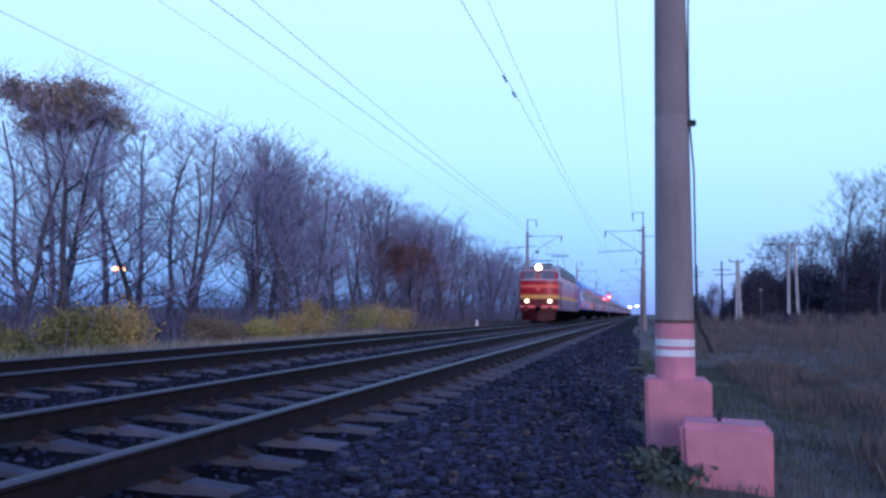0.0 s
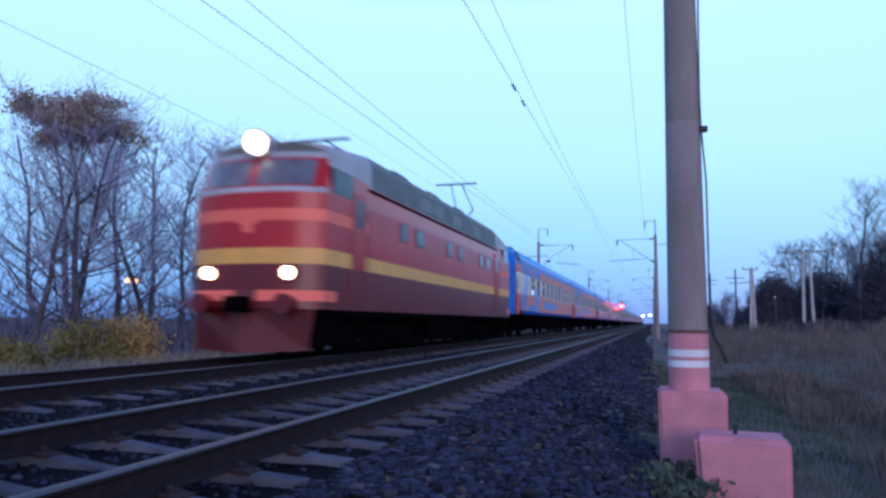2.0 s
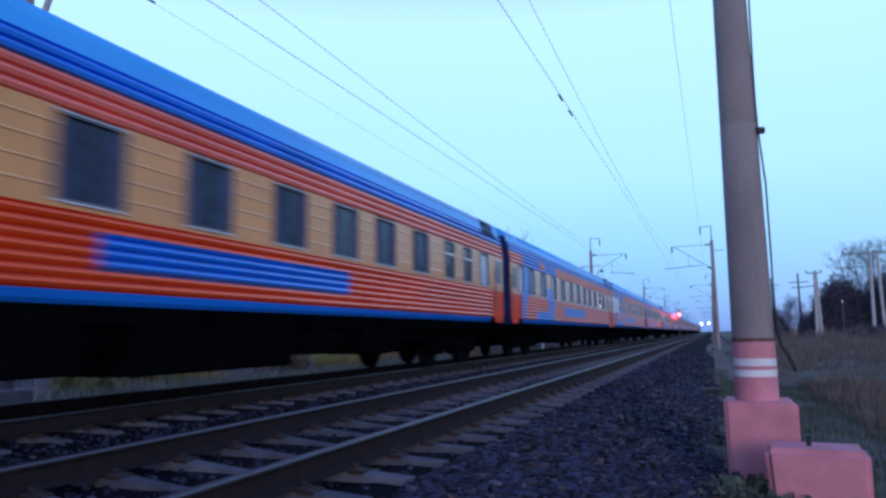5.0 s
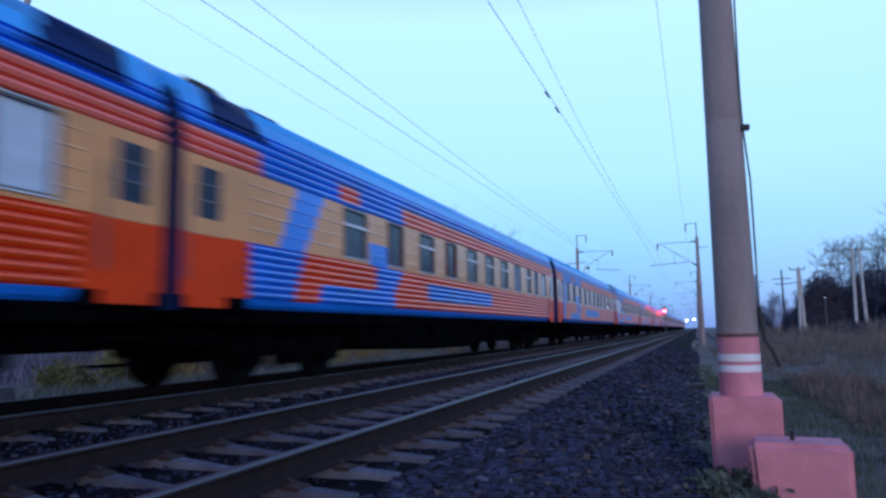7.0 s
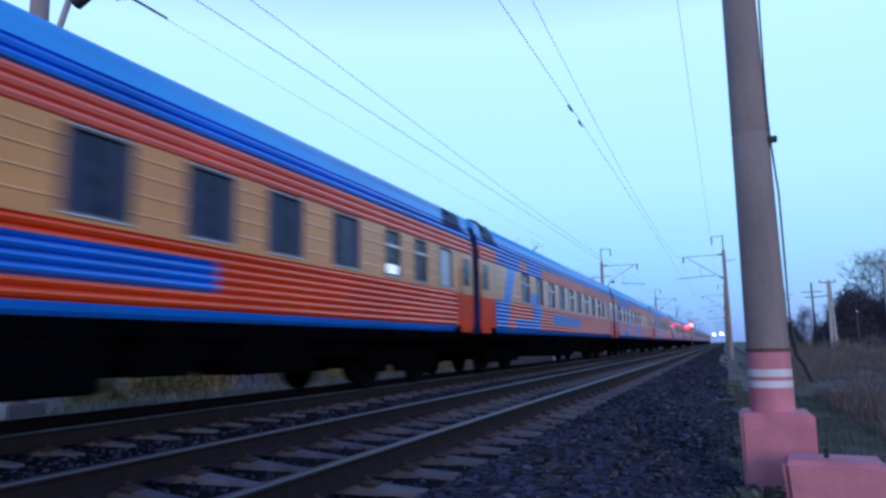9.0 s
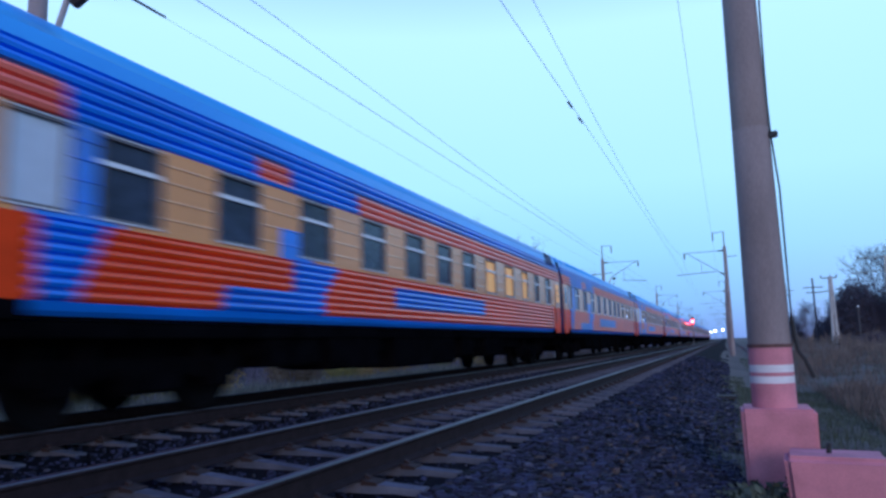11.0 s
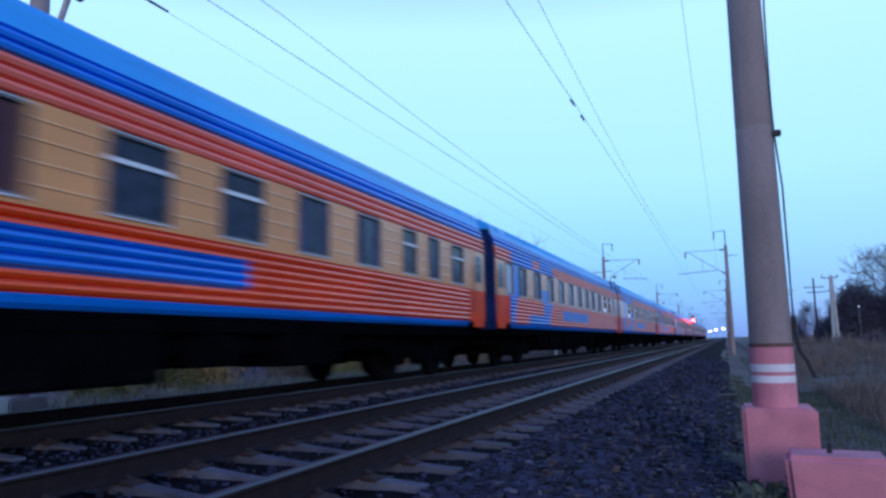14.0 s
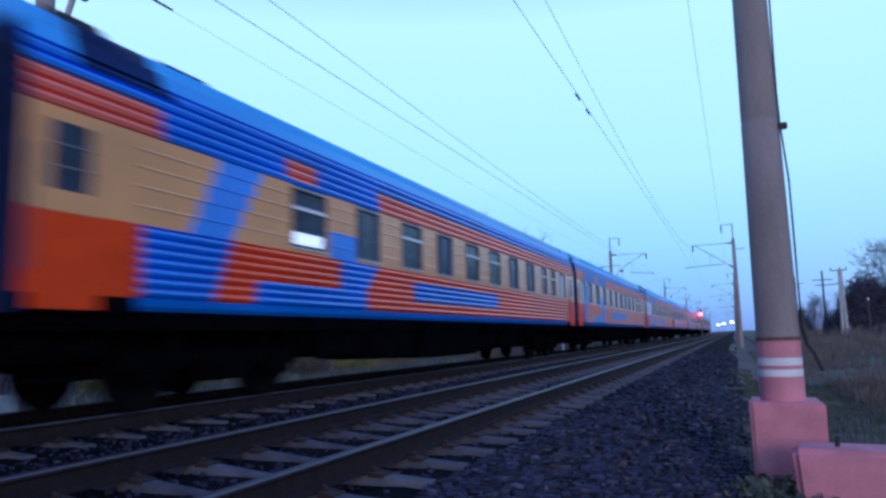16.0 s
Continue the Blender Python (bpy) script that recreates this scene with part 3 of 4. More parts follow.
def coach_side(kind, windows, side, start, end):
    """One stretch of a coach's side as a single welded sheet with its window openings cut through."""
    rows = side_rows()
    plain = start < RIB_FROM - 0.1 or end > RIB_TO + 0.1
    holes = [(s, s + w) for s, w in windows]
    cuts = {start, end} | {e for h in holes for e in h if start < e < end}
    for (za, _), (zb, _) in zip(rows, rows[1:]):
        cuts |= {round(c, 3) for c, _ in livery(kind, (za + zb) / 2) if start < c < end}
    cuts = sorted(cuts)
    vs, fs, mi, seen = [], [], [], {}

    def corner(j, i):
        z, bulge = rows[j]
        if (j, i) not in seen:
            seen[j, i] = len(vs)
            vs.append((side * (side_x(z) + (0 if plain and z < 3.12 else bulge)), cuts[i], z))
        return seen[j, i]

    for j, ((za, ba), (zb, bb)) in enumerate(zip(rows, rows[1:])):
        zm = (za + zb) / 2
        bands = livery(kind, zm)
        for i, (a, b) in enumerate(zip(cuts, cuts[1:])):
            m = (a + b) / 2
            if 2.2 < zm < 3.05 and any(h0 < m < h1 for h0, h1 in holes):
                continue
            colour = [c for s, c in bands if s <= m][-1]
            if plain and zm < 3.12:
                # below 1.29 the vestibule side takes the underframe's painted shade
                colour = 7 if zm < 1.29 else 8 if zm < 2.1 else colour
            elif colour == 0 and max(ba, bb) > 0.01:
                # crests take the paler sand as a painted highlight
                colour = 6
            f = (corner(j, i), corner(j, i + 1), corner(j + 1, i + 1), corner(j + 1, i))
            fs.append(f if side > 0 else f[::-1])
            mi.append(colour)
    return vs, fs, mi


def coach_body(t, kind, windows):
    for side in (1, -1):
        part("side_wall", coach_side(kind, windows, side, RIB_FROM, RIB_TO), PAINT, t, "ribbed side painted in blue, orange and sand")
        for a, b in ((Y0, RIB_FROM), (RIB_TO, Y1)):
            part("vestibule_wall", coach_side(kind, windows, side, a, b), PAINT, t, "smooth vestibule side, orange below sand")
    outline = [(-SIDE, 1.11), (SIDE, 1.11), (SIDE, 3.1), (side_x(4.0), 4.0), (-side_x(4.0), 4.0), (-SIDE, 3.1)]
    for y in (Y0 + 0.002, Y1 - 0.032):
        # end walls in dark blue, the shade between coaches put into the colour
        part("end_wall", extrude_profile([(x * 0.985, z) for x, z in outline], y, y + 0.03), "roof_dark", t, "blue end wall, colour darkened for the shade between coaches")
    part("underfloor", box(-SIDE + 0.08, SIDE - 0.08, Y0 + 0.04, Y1 - 0.04, 1.112, 1.15), "under", t)


def coach_roof(kind):
    arc = [(side_x(4.0) - 0.03, 3.97), (side_x(4.0) - 0.018, 4.0)]
    for k in range(1, 20):
        a = math.pi * k / 20
        arc.append(((side_x(4.0) - 0.02) * math.cos(a), 4.01 + 0.40 * math.sin(a) ** 0.9))
    arc += [(-side_x(4.0) + 0.018, 4.0), (-side_x(4.0) + 0.03, 3.97)]
    vs, fs, mi = [], [], []
    for a, b, colour in ((0.30, 0.9, 0), (0.9, 1.95, 1 if kind == "B" else 0), (1.95, 22.6, 0), (22.6, 23.7, 0 if kind == "B" else 1), (23.7, COACH - 0.30, 0)):
        v, f = extrude_profile(arc, a, b)
        fs += [tuple(i + len(vs) for i in q) for q in f]
        mi += [colour] * len(f)
        vs += v
    return vs, fs, mi


def bogie_meshes():
    frame = bmesh.new()
    for s in (-1, 1):
        box(s * 1.02 - 0.08, s * 1.02 + 0.08, -1.75, 1.75, 0.48, 0.72, 0.03, frame)
        for y in (-1.2, 1.2):
            box(s * 1.08 - 0.13, s * 1.08 + 0.13, y - 0.2, y + 0.2, 0.32, 0.66, 0.03, frame)
            for dy in (-0.32, 0.32):
                rod((s * 1.08, y + dy, 0.45), (s * 1.08, y + dy, 0.95), 0.09, sides=10, bm=frame)
        box(s * 1.1 - 0.12, s * 1.1 + 0.12, -0.45, 0.45, 0.3, 0.6, 0.04, frame)
    box(-1.0, 1.0, -0.35, 0.35, 0.55, 1.05, 0.03, frame)
    box(-0.92, 0.92, -1.7, 1.7, 0.62, 0.96, 0.03, frame)
    return frame


def wheel_mesh():
    """One wheel on its stub of axle, turned as a single piece."""
    profile, n = [(-0.72, 0.085), (-0.03, 0.09), (0.0, 0.50), (0.035, 0.505), (0.045, 0.478), (0.165, 0.47), (0.165, 0.40), (0.12, 0.34), (0.12, 0.16), (0.20, 0.14), (0.24, 0.10), (0.24, 0.0)], 28
    vs = [(x, r * math.cos(2 * math.pi * k / n), r * math.sin(2 * math.pi * k / n)) for x, r in profile for k in range(n)]
    fs = [(i * n + k, i * n + (k + 1) % n, (i + 1) * n + (k + 1) % n, (i + 1) * n + k) for i in range(len(profile) - 1) for k in range(n)]
    return vs, fs


def bogies(t, places, axles, size):
    """Bogies under a vehicle, each with its wheels."""
    fr = wh = None
    for y0 in places:
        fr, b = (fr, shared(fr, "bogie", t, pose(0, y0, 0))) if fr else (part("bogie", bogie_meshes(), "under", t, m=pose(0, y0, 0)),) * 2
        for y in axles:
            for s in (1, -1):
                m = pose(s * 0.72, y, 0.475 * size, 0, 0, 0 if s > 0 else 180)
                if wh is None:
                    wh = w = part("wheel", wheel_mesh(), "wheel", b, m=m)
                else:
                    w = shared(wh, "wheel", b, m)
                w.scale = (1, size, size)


def pleats(y0, y1, z0, z1):
    """A gathered curtain with upright folds, hung just before the pane."""
    n = max(5, int((y1 - y0) / 0.05))
    front = [(SIDE - (0.013 if k % 2 else 0.024), y0 + (y1 - y0) * k / n) for k in range(n + 1)]
    ring = front + [(SIDE - 0.028, y1), (SIDE - 0.028, y0)]
    m = len(ring)
    vs = [(x, y, z) for z in (z0, z1) for x, y in ring]
    fs = [(i, (i + 1) % m, m + (i + 1) % m, m + i) for i in range(m)] + [tuple(range(m))[::-1], tuple(range(m, 2 * m))]
    return vs, fs


def window_parts(parent, s, w, style, z0=2.20, z1=3.05):
    """A framed window: dark pane set back, its curtain, bright edges above and below, and a vent bar where it has one."""
    bm = bmesh.new()
    d = 0.026
    for a, b, c, e in ((s - d, s + w + d, z0 - d, z0), (s - d, s + w + d, z1, z1 + d), (s - d, s, z0, z1), (s + w, s + w + d, z0, z1)):
        box(SIDE - 0.05, SIDE + 0.016, a, b, c, e, 0, bm)
    win = part("window", bm, "trim", parent)
    part("pane", box(SIDE - 0.05, SIDE - 0.03, s + 0.002, s + w - 0.002, z0 + 0.002, z1 - 0.002), PANES[style], win)
    part("sill", box(SIDE + 0.0, SIDE + 0.03, s - 0.03, s + w + 0.03, z0 - 0.046, z0 - 0.031), "vent_bar", win)
    part("head_strip", box(SIDE + 0.0, SIDE + 0.026, s - 0.03, s + w + 0.03, z1 + 0.03, z1 + 0.042), "vent_bar", win)
    if style in "vlsb":
        part("vent_bar", box(SIDE - 0.028, SIDE + 0.012, s + 0.004, s + w - 0.004, z1 - 0.30, z1 - 0.245), "vent_bar", win)
    if style == "s":
        part("destination_board", box(SIDE - 0.026, SIDE - 0.010, s + 0.06, s + w - 0.06, z0 + 0.03, z0 + 0.21), "tube", win, "lit white destination board")
    if style == "p":
        part("curtain", pleats(s + 0.01, s + w - 0.01, z0 + 0.01, z1 - 0.02), "lace", win, "drawn pale lace curtain")
    elif style in "gr":
        k = (0.22, 0.30, 0.17)[int(s * 10) % 3] * w
        for a, b in ((s + 0.01, s + k), (s + w - 0.8 * k, s + w - 0.01)):
            part("curtain", pleats(a, b, z0 + 0.01, z1 - 0.02), "drape" if style == "r" else "curtain", win)
    return win


def build_coach(kind, styles, label, m):
    t = thing("passenger_coach", label, "railway coach", "coaches of the train", m)
    windows = SLOTS[kind]
    door_pane = "cabin" if "l" in styles else "glass"
    coach_body(t, kind, windows)
    roof = part("roof", coach_roof(kind), ["roof_blue", "roof_dark"], t, "smooth blue arched roof")
    for p in roof.data.polygons:
        p.use_smooth = len(p.vertices) == 4
    for y in (1.2, 2.2, 21.6, 22.9):
        part("roof_vent", box(-0.25, 0.25, y, y + 0.55, 4.36, 4.52, 0.05), "black", roof)
    if kind == "B":
        part("roof_ventilator", box(0.80, 1.24, 0.70, 1.45, 3.98, 4.29, 0.06), "black", roof, "black ventilator at the roof's edge")
        part("roof_hatch", box(-0.3, 0.85, 2.6, 3.7, 4.2, 4.49, 0.1), "roof_dark", roof)
    for (s, w), style in zip(windows, styles):
        window_parts(t, s, w, style)
    for y in (0.42, 23.32):
        door = part("vestibule_door", box(SIDE - 0.02, SIDE + 0.012, y, y + 0.78, 2.08, 3.08, 0.008), "cream", t, "sand-coloured upper door leaf")
        part("door_lower", box(SIDE - 0.02, SIDE + 0.008, y, y + 0.78, 1.14, 2.076, 0.003), "door_orange", door, "orange lower door leaf")
        part("door_window", box(SIDE + 0.004, SIDE + 0.016, y + 0.16, y + 0.62, 2.3, 2.98), door_pane if y > 9 else "glass", door)
        for z in (2.52, 2.74):
            part("window_bar", box(SIDE + 0.016, SIDE + 0.028, y + 0.14, y + 0.64, z, z + 0.02), "trim", door)
        part("handrail", rod((SIDE + 0.045, y - 0.04, 1.5), (SIDE + 0.045, y - 0.04, 2.7), 0.013), "steel", t)
        for z in (0.45, 0.75, 1.0):
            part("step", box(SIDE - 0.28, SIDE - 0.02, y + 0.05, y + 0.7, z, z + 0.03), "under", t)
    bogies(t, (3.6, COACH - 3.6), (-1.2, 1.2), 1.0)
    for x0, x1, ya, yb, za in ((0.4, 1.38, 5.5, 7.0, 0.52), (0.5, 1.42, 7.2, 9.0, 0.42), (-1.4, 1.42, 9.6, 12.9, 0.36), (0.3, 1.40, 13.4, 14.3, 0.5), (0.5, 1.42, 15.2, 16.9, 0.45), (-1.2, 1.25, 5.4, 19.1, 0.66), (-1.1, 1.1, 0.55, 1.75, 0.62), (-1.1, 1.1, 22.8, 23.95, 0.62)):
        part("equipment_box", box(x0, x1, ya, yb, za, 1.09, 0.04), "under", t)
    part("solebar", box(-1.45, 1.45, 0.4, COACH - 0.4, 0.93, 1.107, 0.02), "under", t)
    # bellows spread almost to body width to keep the gap dark
    ring = [(COACH - 0.32 + 0.08 * k, 1.44 if k % 2 else 1.36) for k in range(9)]
    vs, fs = [], []
    for y, w in ring:
        vs += [(-w, y, 1.1), (w, y, 1.1), (w, y, 3.62), (w - 0.25, y, 3.84), (0.25 - w, y, 3.84), (-w, y, 3.62)]
    for i in range(len(ring) - 1):
        fs += [(6 * i + k, 6 * i + (k + 1) % 6, 6 * i + 6 + (k + 1) % 6, 6 * i + 6 + k) for k in range(6)]
    part("gangway", (vs, fs), "bellows", t, "black rubber gangway bellows")
    part("end_door", box(-0.42, 0.42, 0.29, 0.33, 1.2, 3.2, 0.02), "under", t, "dark end gangway door")
    part("coupler", box(-0.16, 0.16, 0.0, COACH, 0.9, 1.06, 0.03), "under", t)
    return t


# ---- locomotive ----
def build_loco(m):
    t = thing("locomotive", "red electric locomotive with yellow stripe and lit headlamps", "locomotive", m=m)
    W, L0, L1 = 1.475, 0.55, 19.45
    cols = ["loco_maroon", "loco_red", "loco_yellow", "loco_bright", "loco_roof", "loco_pale", "under"]

    def nose(x, z):
        y = 0.42 * (abs(x) / W) ** 2.6
        if z > 3.25:
            y += (z - 3.25) * 0.42
        if z < 1.3:
            y -= 0.05
        return y

    zs = [0.97, 1.12, 1.33, 1.6, 1.84, 2.15, 2.45, 2.62, 2.68, 2.92, 3.25, 3.36, 3.6, 3.85, 4.0, 4.12]
    xs = [W * k / 12 for k in range(-12, 13)]
    vs, fs, mi = [], [], []

    def side_in(z):
        return 1.0 if z < 3.3 else 1 - 0.10 * (z - 3.3)

    for end in (0, 1):
        base = len(vs)
        for z in zs:
            for x in xs:
                xx = x * side_in(z)
                vs.append((xx, L0 + nose(xx, z), z) if end == 0 else (xx, L1 - nose(xx, z), z))
        w = len(xs)
        for j in range(len(zs) - 1):
            for i in range(w - 1):
                z, x = (zs[j] + zs[j + 1]) / 2, abs(xs[i] + xs[i + 1]) / 2
                if z < 1.33:
                    c = 3 if 1.1 < z and x > 0.25 else 0
                elif z < 1.84:
                    c = 0
                elif z < 2.15:
                    c = 2
                elif z < 2.68:
                    c = 3 if (x < 0.14 and z > 2.45) or (x < 0.30 and z > 2.6) else 1
                elif z < 2.92:
                    c = 3
                elif z < 3.36:
                    c = 1 if z < 3.25 else 5
                elif z < 4.0:
                    c = 1
                else:
                    c = 5
                f = (base + j * w + i, base + j * w + i + 1, base + (j + 1) * w + i + 1, base + (j + 1) * w + i)
                fs.append(f if end == 0 else f[::-1])
                mi.append(c)
    # sides between the cab corners
    for za, zb in zip(zs, zs[1:]):
        z = (za + zb) / 2
        ya, yb = L0 + nose(W * side_in(za), za), L0 + nose(W * side_in(zb), zb)
        cuts = [0, 0.6, 2.2, 2.95, 9.9, 16.0, 16.75, 18.3, 18.9]
        for a, b in zip(cuts, cuts[1:]):
            mid = (a + b) / 2
            cab = mid < 2.2 or mid > 16.75
            c = 0 if z < 1.84 else 2 if z < 2.15 else 1
            if z < 1.33 and 1.1 < z and (mid < 0.6 or mid > 18.3):
                c = 3
            if cab and 2.68 < z < 2.92:
                c = 3
            if z > 3.85 and cab:
                c = 5
            for s in (1, -1):
                n = len(vs)
                pts = []
                for (q, zz, yy) in ((a, za, ya), (b, za, ya), (b, zb, yb), (a, zb, yb)):
                    f = q / 18.9
                    y = yy + f * ((L1 + L0 - yy) - yy)
                    pts.append((s * W * side_in(zz), y, zz))
                vs.extend(pts)
                fs.append((n, n + 1, n + 2, n + 3) if s > 0 else (n + 3, n + 2, n + 1, n))
                mi.append(c)
    part("body", (vs, fs, mi), cols, t)
    # roof: cab domes at both ends and the grey machine-room roof between
    arc = [(W * 0.955, 3.72), (1.37, 4.34), (1.27, 4.52), (0.7, 4.58), (0, 4.60), (-0.7, 4.58), (-1.27, 4.52), (-1.37, 4.34), (-W * 0.955, 3.72)]
    part("machine_roof", extrude_profile(arc, 3.4, 16.6), "loco_roof", t, "dull grey-green machine room roof")
    for a, b, tip in ((0.75, 3.4, 0), (16.6, 19.25, 1)):
        v2, f2 = extrude_profile(arc, a, b)
        n = len(arc)
        for i in range(n):
            k = i if tip == 0 else n + i
            x, y, z = v2[k]
            y += (0.25 + 0.30 * (abs(x) / W) ** 2) * (1 if tip == 0 else -1)
            v2[k] = (x * 0.97, y, z - (z - 3.72) * 0.28)
        part("cab_roof", (v2, f2), "loco_pale", t, "pale grey cab roof")
    for y in (5.6, 8.6, 11.6):
        part("roof_box", box(-1.05, 1.12, y, y + 1.2, 4.4, 4.72, 0.08), "loco_roof", t)
    for y in (6.9, 8.1, 10.2, 12.9):
        part("roof_louvre", box(1.33, 1.40, y, y + 1.05, 3.86, 4.24, 0.02), "loco_panel", t)
    part("gutter", box(W * 0.93, W * 0.985, 3.2, 16.8, 3.68, 3.73), "under", t)
    # windscreens
    for end in (0, 1):
        for x0, x1 in ((-1.22, -0.06), (0.06, 1.22)):
            v2, f2 = [], []
            for z in (3.40, 3.66, 3.95):
                for k in range(6):
                    x = x0 + (x1 - x0) * k / 5
                    y = L0 + nose(x, z) - 0.012
                    v2.append((x, y if end == 0 else L0 + L1 - y, z))
            for j in range(2):
                for k in range(5):
                    f = (j * 6 + k, j * 6 + k + 1, (j + 1) * 6 + k + 1, (j + 1) * 6 + k)
                    f2.append(f if end == 0 else f[::-1])
            part("windscreen", (v2, f2), "windscreen", t)
    # lamps
    part("headlamp_housing", rod((0, 0.72, 4.28), (0, 1.2, 4.30), 0.28, 0.24, 18), "loco_pale", t)
    lamp = bmesh.new()
    bmesh.ops.create_uvsphere(lamp, u_segments=16, v_segments=8, radius=0.2, matrix=Matrix.Translation((0, 0.70, 4.28)) @ Matrix.Diagonal((1, 0.35, 1, 1)))
    part("headlamp", lamp, "headlamp", t, "glaring warm headlamp")
    for x in (-0.88, 0.88):
        y = L0 + nose(x, 1.65)
        part("lamp_bezel", rod((x, y - 0.05, 1.66), (x, y + 0.15, 1.66), 0.175, sides=18), "loco_maroon", t)
        part("buffer_lamp", rod((x, y - 0.07, 1.66), (x, y - 0.04, 1.66), 0.125, sides=18), "buffer_lamp", t, "lit round lower lamp")
    # cab side windows and doors, machine-room windows
    for y in (1.25, 17.75):
        part("cab_side_window", box(W * 0.94, W + 0.006, y, y + 0.95, 3.28, 3.82, 0.01), "glass", t)
    for y in (2.25, 16.05):
        door = part("cab_door", box(W - 0.02, W + 0.012, y, y + 0.66, 1.84, 3.5, 0.01), "loco_red", t, "red cab door with maroon lower leaf")
        part("door_lower", box(W - 0.02, W + 0.012, y, y + 0.66, 1.2, 1.837, 0.01), "loco_maroon", door)
        part("door_window", box(W + 0.008, W + 0.018, y + 0.12, y + 0.54, 2.75, 3.35), "glass", door)
        for dy in (-0.07, 0.73):
            part("handrail", rod((W + 0.05, y + dy, 1.2), (W + 0.05, y + dy, 3.2), 0.014), "loco_maroon", t)
        for z in (0.45, 0.75, 1.05):
            part("step", box(W - 0.25, W, y + 0.08, y + 0.6, z, z + 0.035), "under", t)
    for y, w in ((5.05, 0.6), (6.3, 0.75), (9.25, 0.6), (10.55, 0.6), (13.4, 0.6), (14.4, 0.8)):
        win = part("side_window", box(W - 0.01, W + 0.014, y, y + w, 2.74, 3.24, 0.02), "loco_maroon", t)
        part("pane", box(W + 0.01, W + 0.02, y + 0.05, y + w - 0.05, 2.79, 3.19, 0.01), "glass", win)
    # running gear
    bogies(t, (5.2, 14.8), (-1.9, 0, 1.9), 1.2)
    part("solebar", box(-1.42, 1.42, 0.9, 19.1, 0.82, 1.02, 0.02), "under", t)
    part("equipment_box", box(-1.38, 1.38, 7.9, 12.1, 0.22, 0.82, 0.05), "under", t)
    for y in (1.5, 17.9):
        part("sand_box", box(-1.36, 1.36, y - 0.4, y + 0.5, 0.25, 0.82, 0.05), "under", t)
    for y in (5.2, 14.8):
        for s in (-1, 1):
            part("brake_rigging", box(s * 1.24 - 0.05, s * 1.24 + 0.05, y - 2.6, y + 2.6, 0.16, 0.34, 0.03), "under", t)
    for y, d in ((0.62, 1), (19.38, -1)):
        plough = bmesh.new()
        vv = [plough.verts.new(p) for p in ((-1.35, y + d * 0.25, 0.98), (1.35, y + d * 0.25, 0.98), (1.25, y + d * 0.2, 0.18), (0, y - d * 0.25, 0.12), (-1.25, y + d * 0.2, 0.18), (0, y - d * 0.05, 0.98))]
        for f in ((0, 5, 3, 4), (5, 1, 2, 3)):
            plough.faces.new([vv[i] for i in f])
        bmesh.ops.solidify(plough, geom=plough.faces[:], thickness=0.04)
        part("snow_plough", plough, "loco_maroon", t, "grimy red snow plough")
        part("coupler", box(-0.17, 0.17, min(y - d * 0.6, y), max(y - d * 0.6, y), 0.9, 1.2, 0.04), "under", t)
        for x in (-0.92, 0.92):
            part("buffer", rod((x, y + d * 0.1, 1.06), (x, y - d * 0.28, 1.06), 0.16, 0.2, 14), "loco_maroon", t)
    # pantographs: the front one folded, the rear one raised to the wire
    for yb, raised in ((3.6, False), (15.6, True)):
        panto = part("pantograph", box(-0.75, 0.75, yb - 0.7, yb + 0.7, 4.62, 4.70, 0.02), "steel", t, "raised pantograph" if raised else "folded pantograph")
        knee = (yb + 1.25, 5.45) if raised else (yb + 1.5, 4.86)
        head = (yb - 0.1, 6.30) if raised else (yb - 0.3, 4.98)
        for x in (-0.45, 0.45):
            part("lower_arm", rod((x, yb - 0.5, 4.72), (x * 0.8, knee[0], knee[1]), 0.03), "steel", panto)
            part("upper_arm", rod((x * 0.8, knee[0], knee[1]), (x * 0.5, head[0], head[1]), 0.022), "steel", panto)
        part("pan_head", rod((-0.85, head[0], head[1]), (0.85, head[0], head[1]), 0.035), "black", panto)
        for x in (-0.6, 0.6):
            for dy in (-0.55, 0.55):
                part("post_insulator", rod((x, yb + dy, 4.40), (x, yb + dy, 4.63), 0.07, 0.05), "insulator", panto)
    return t


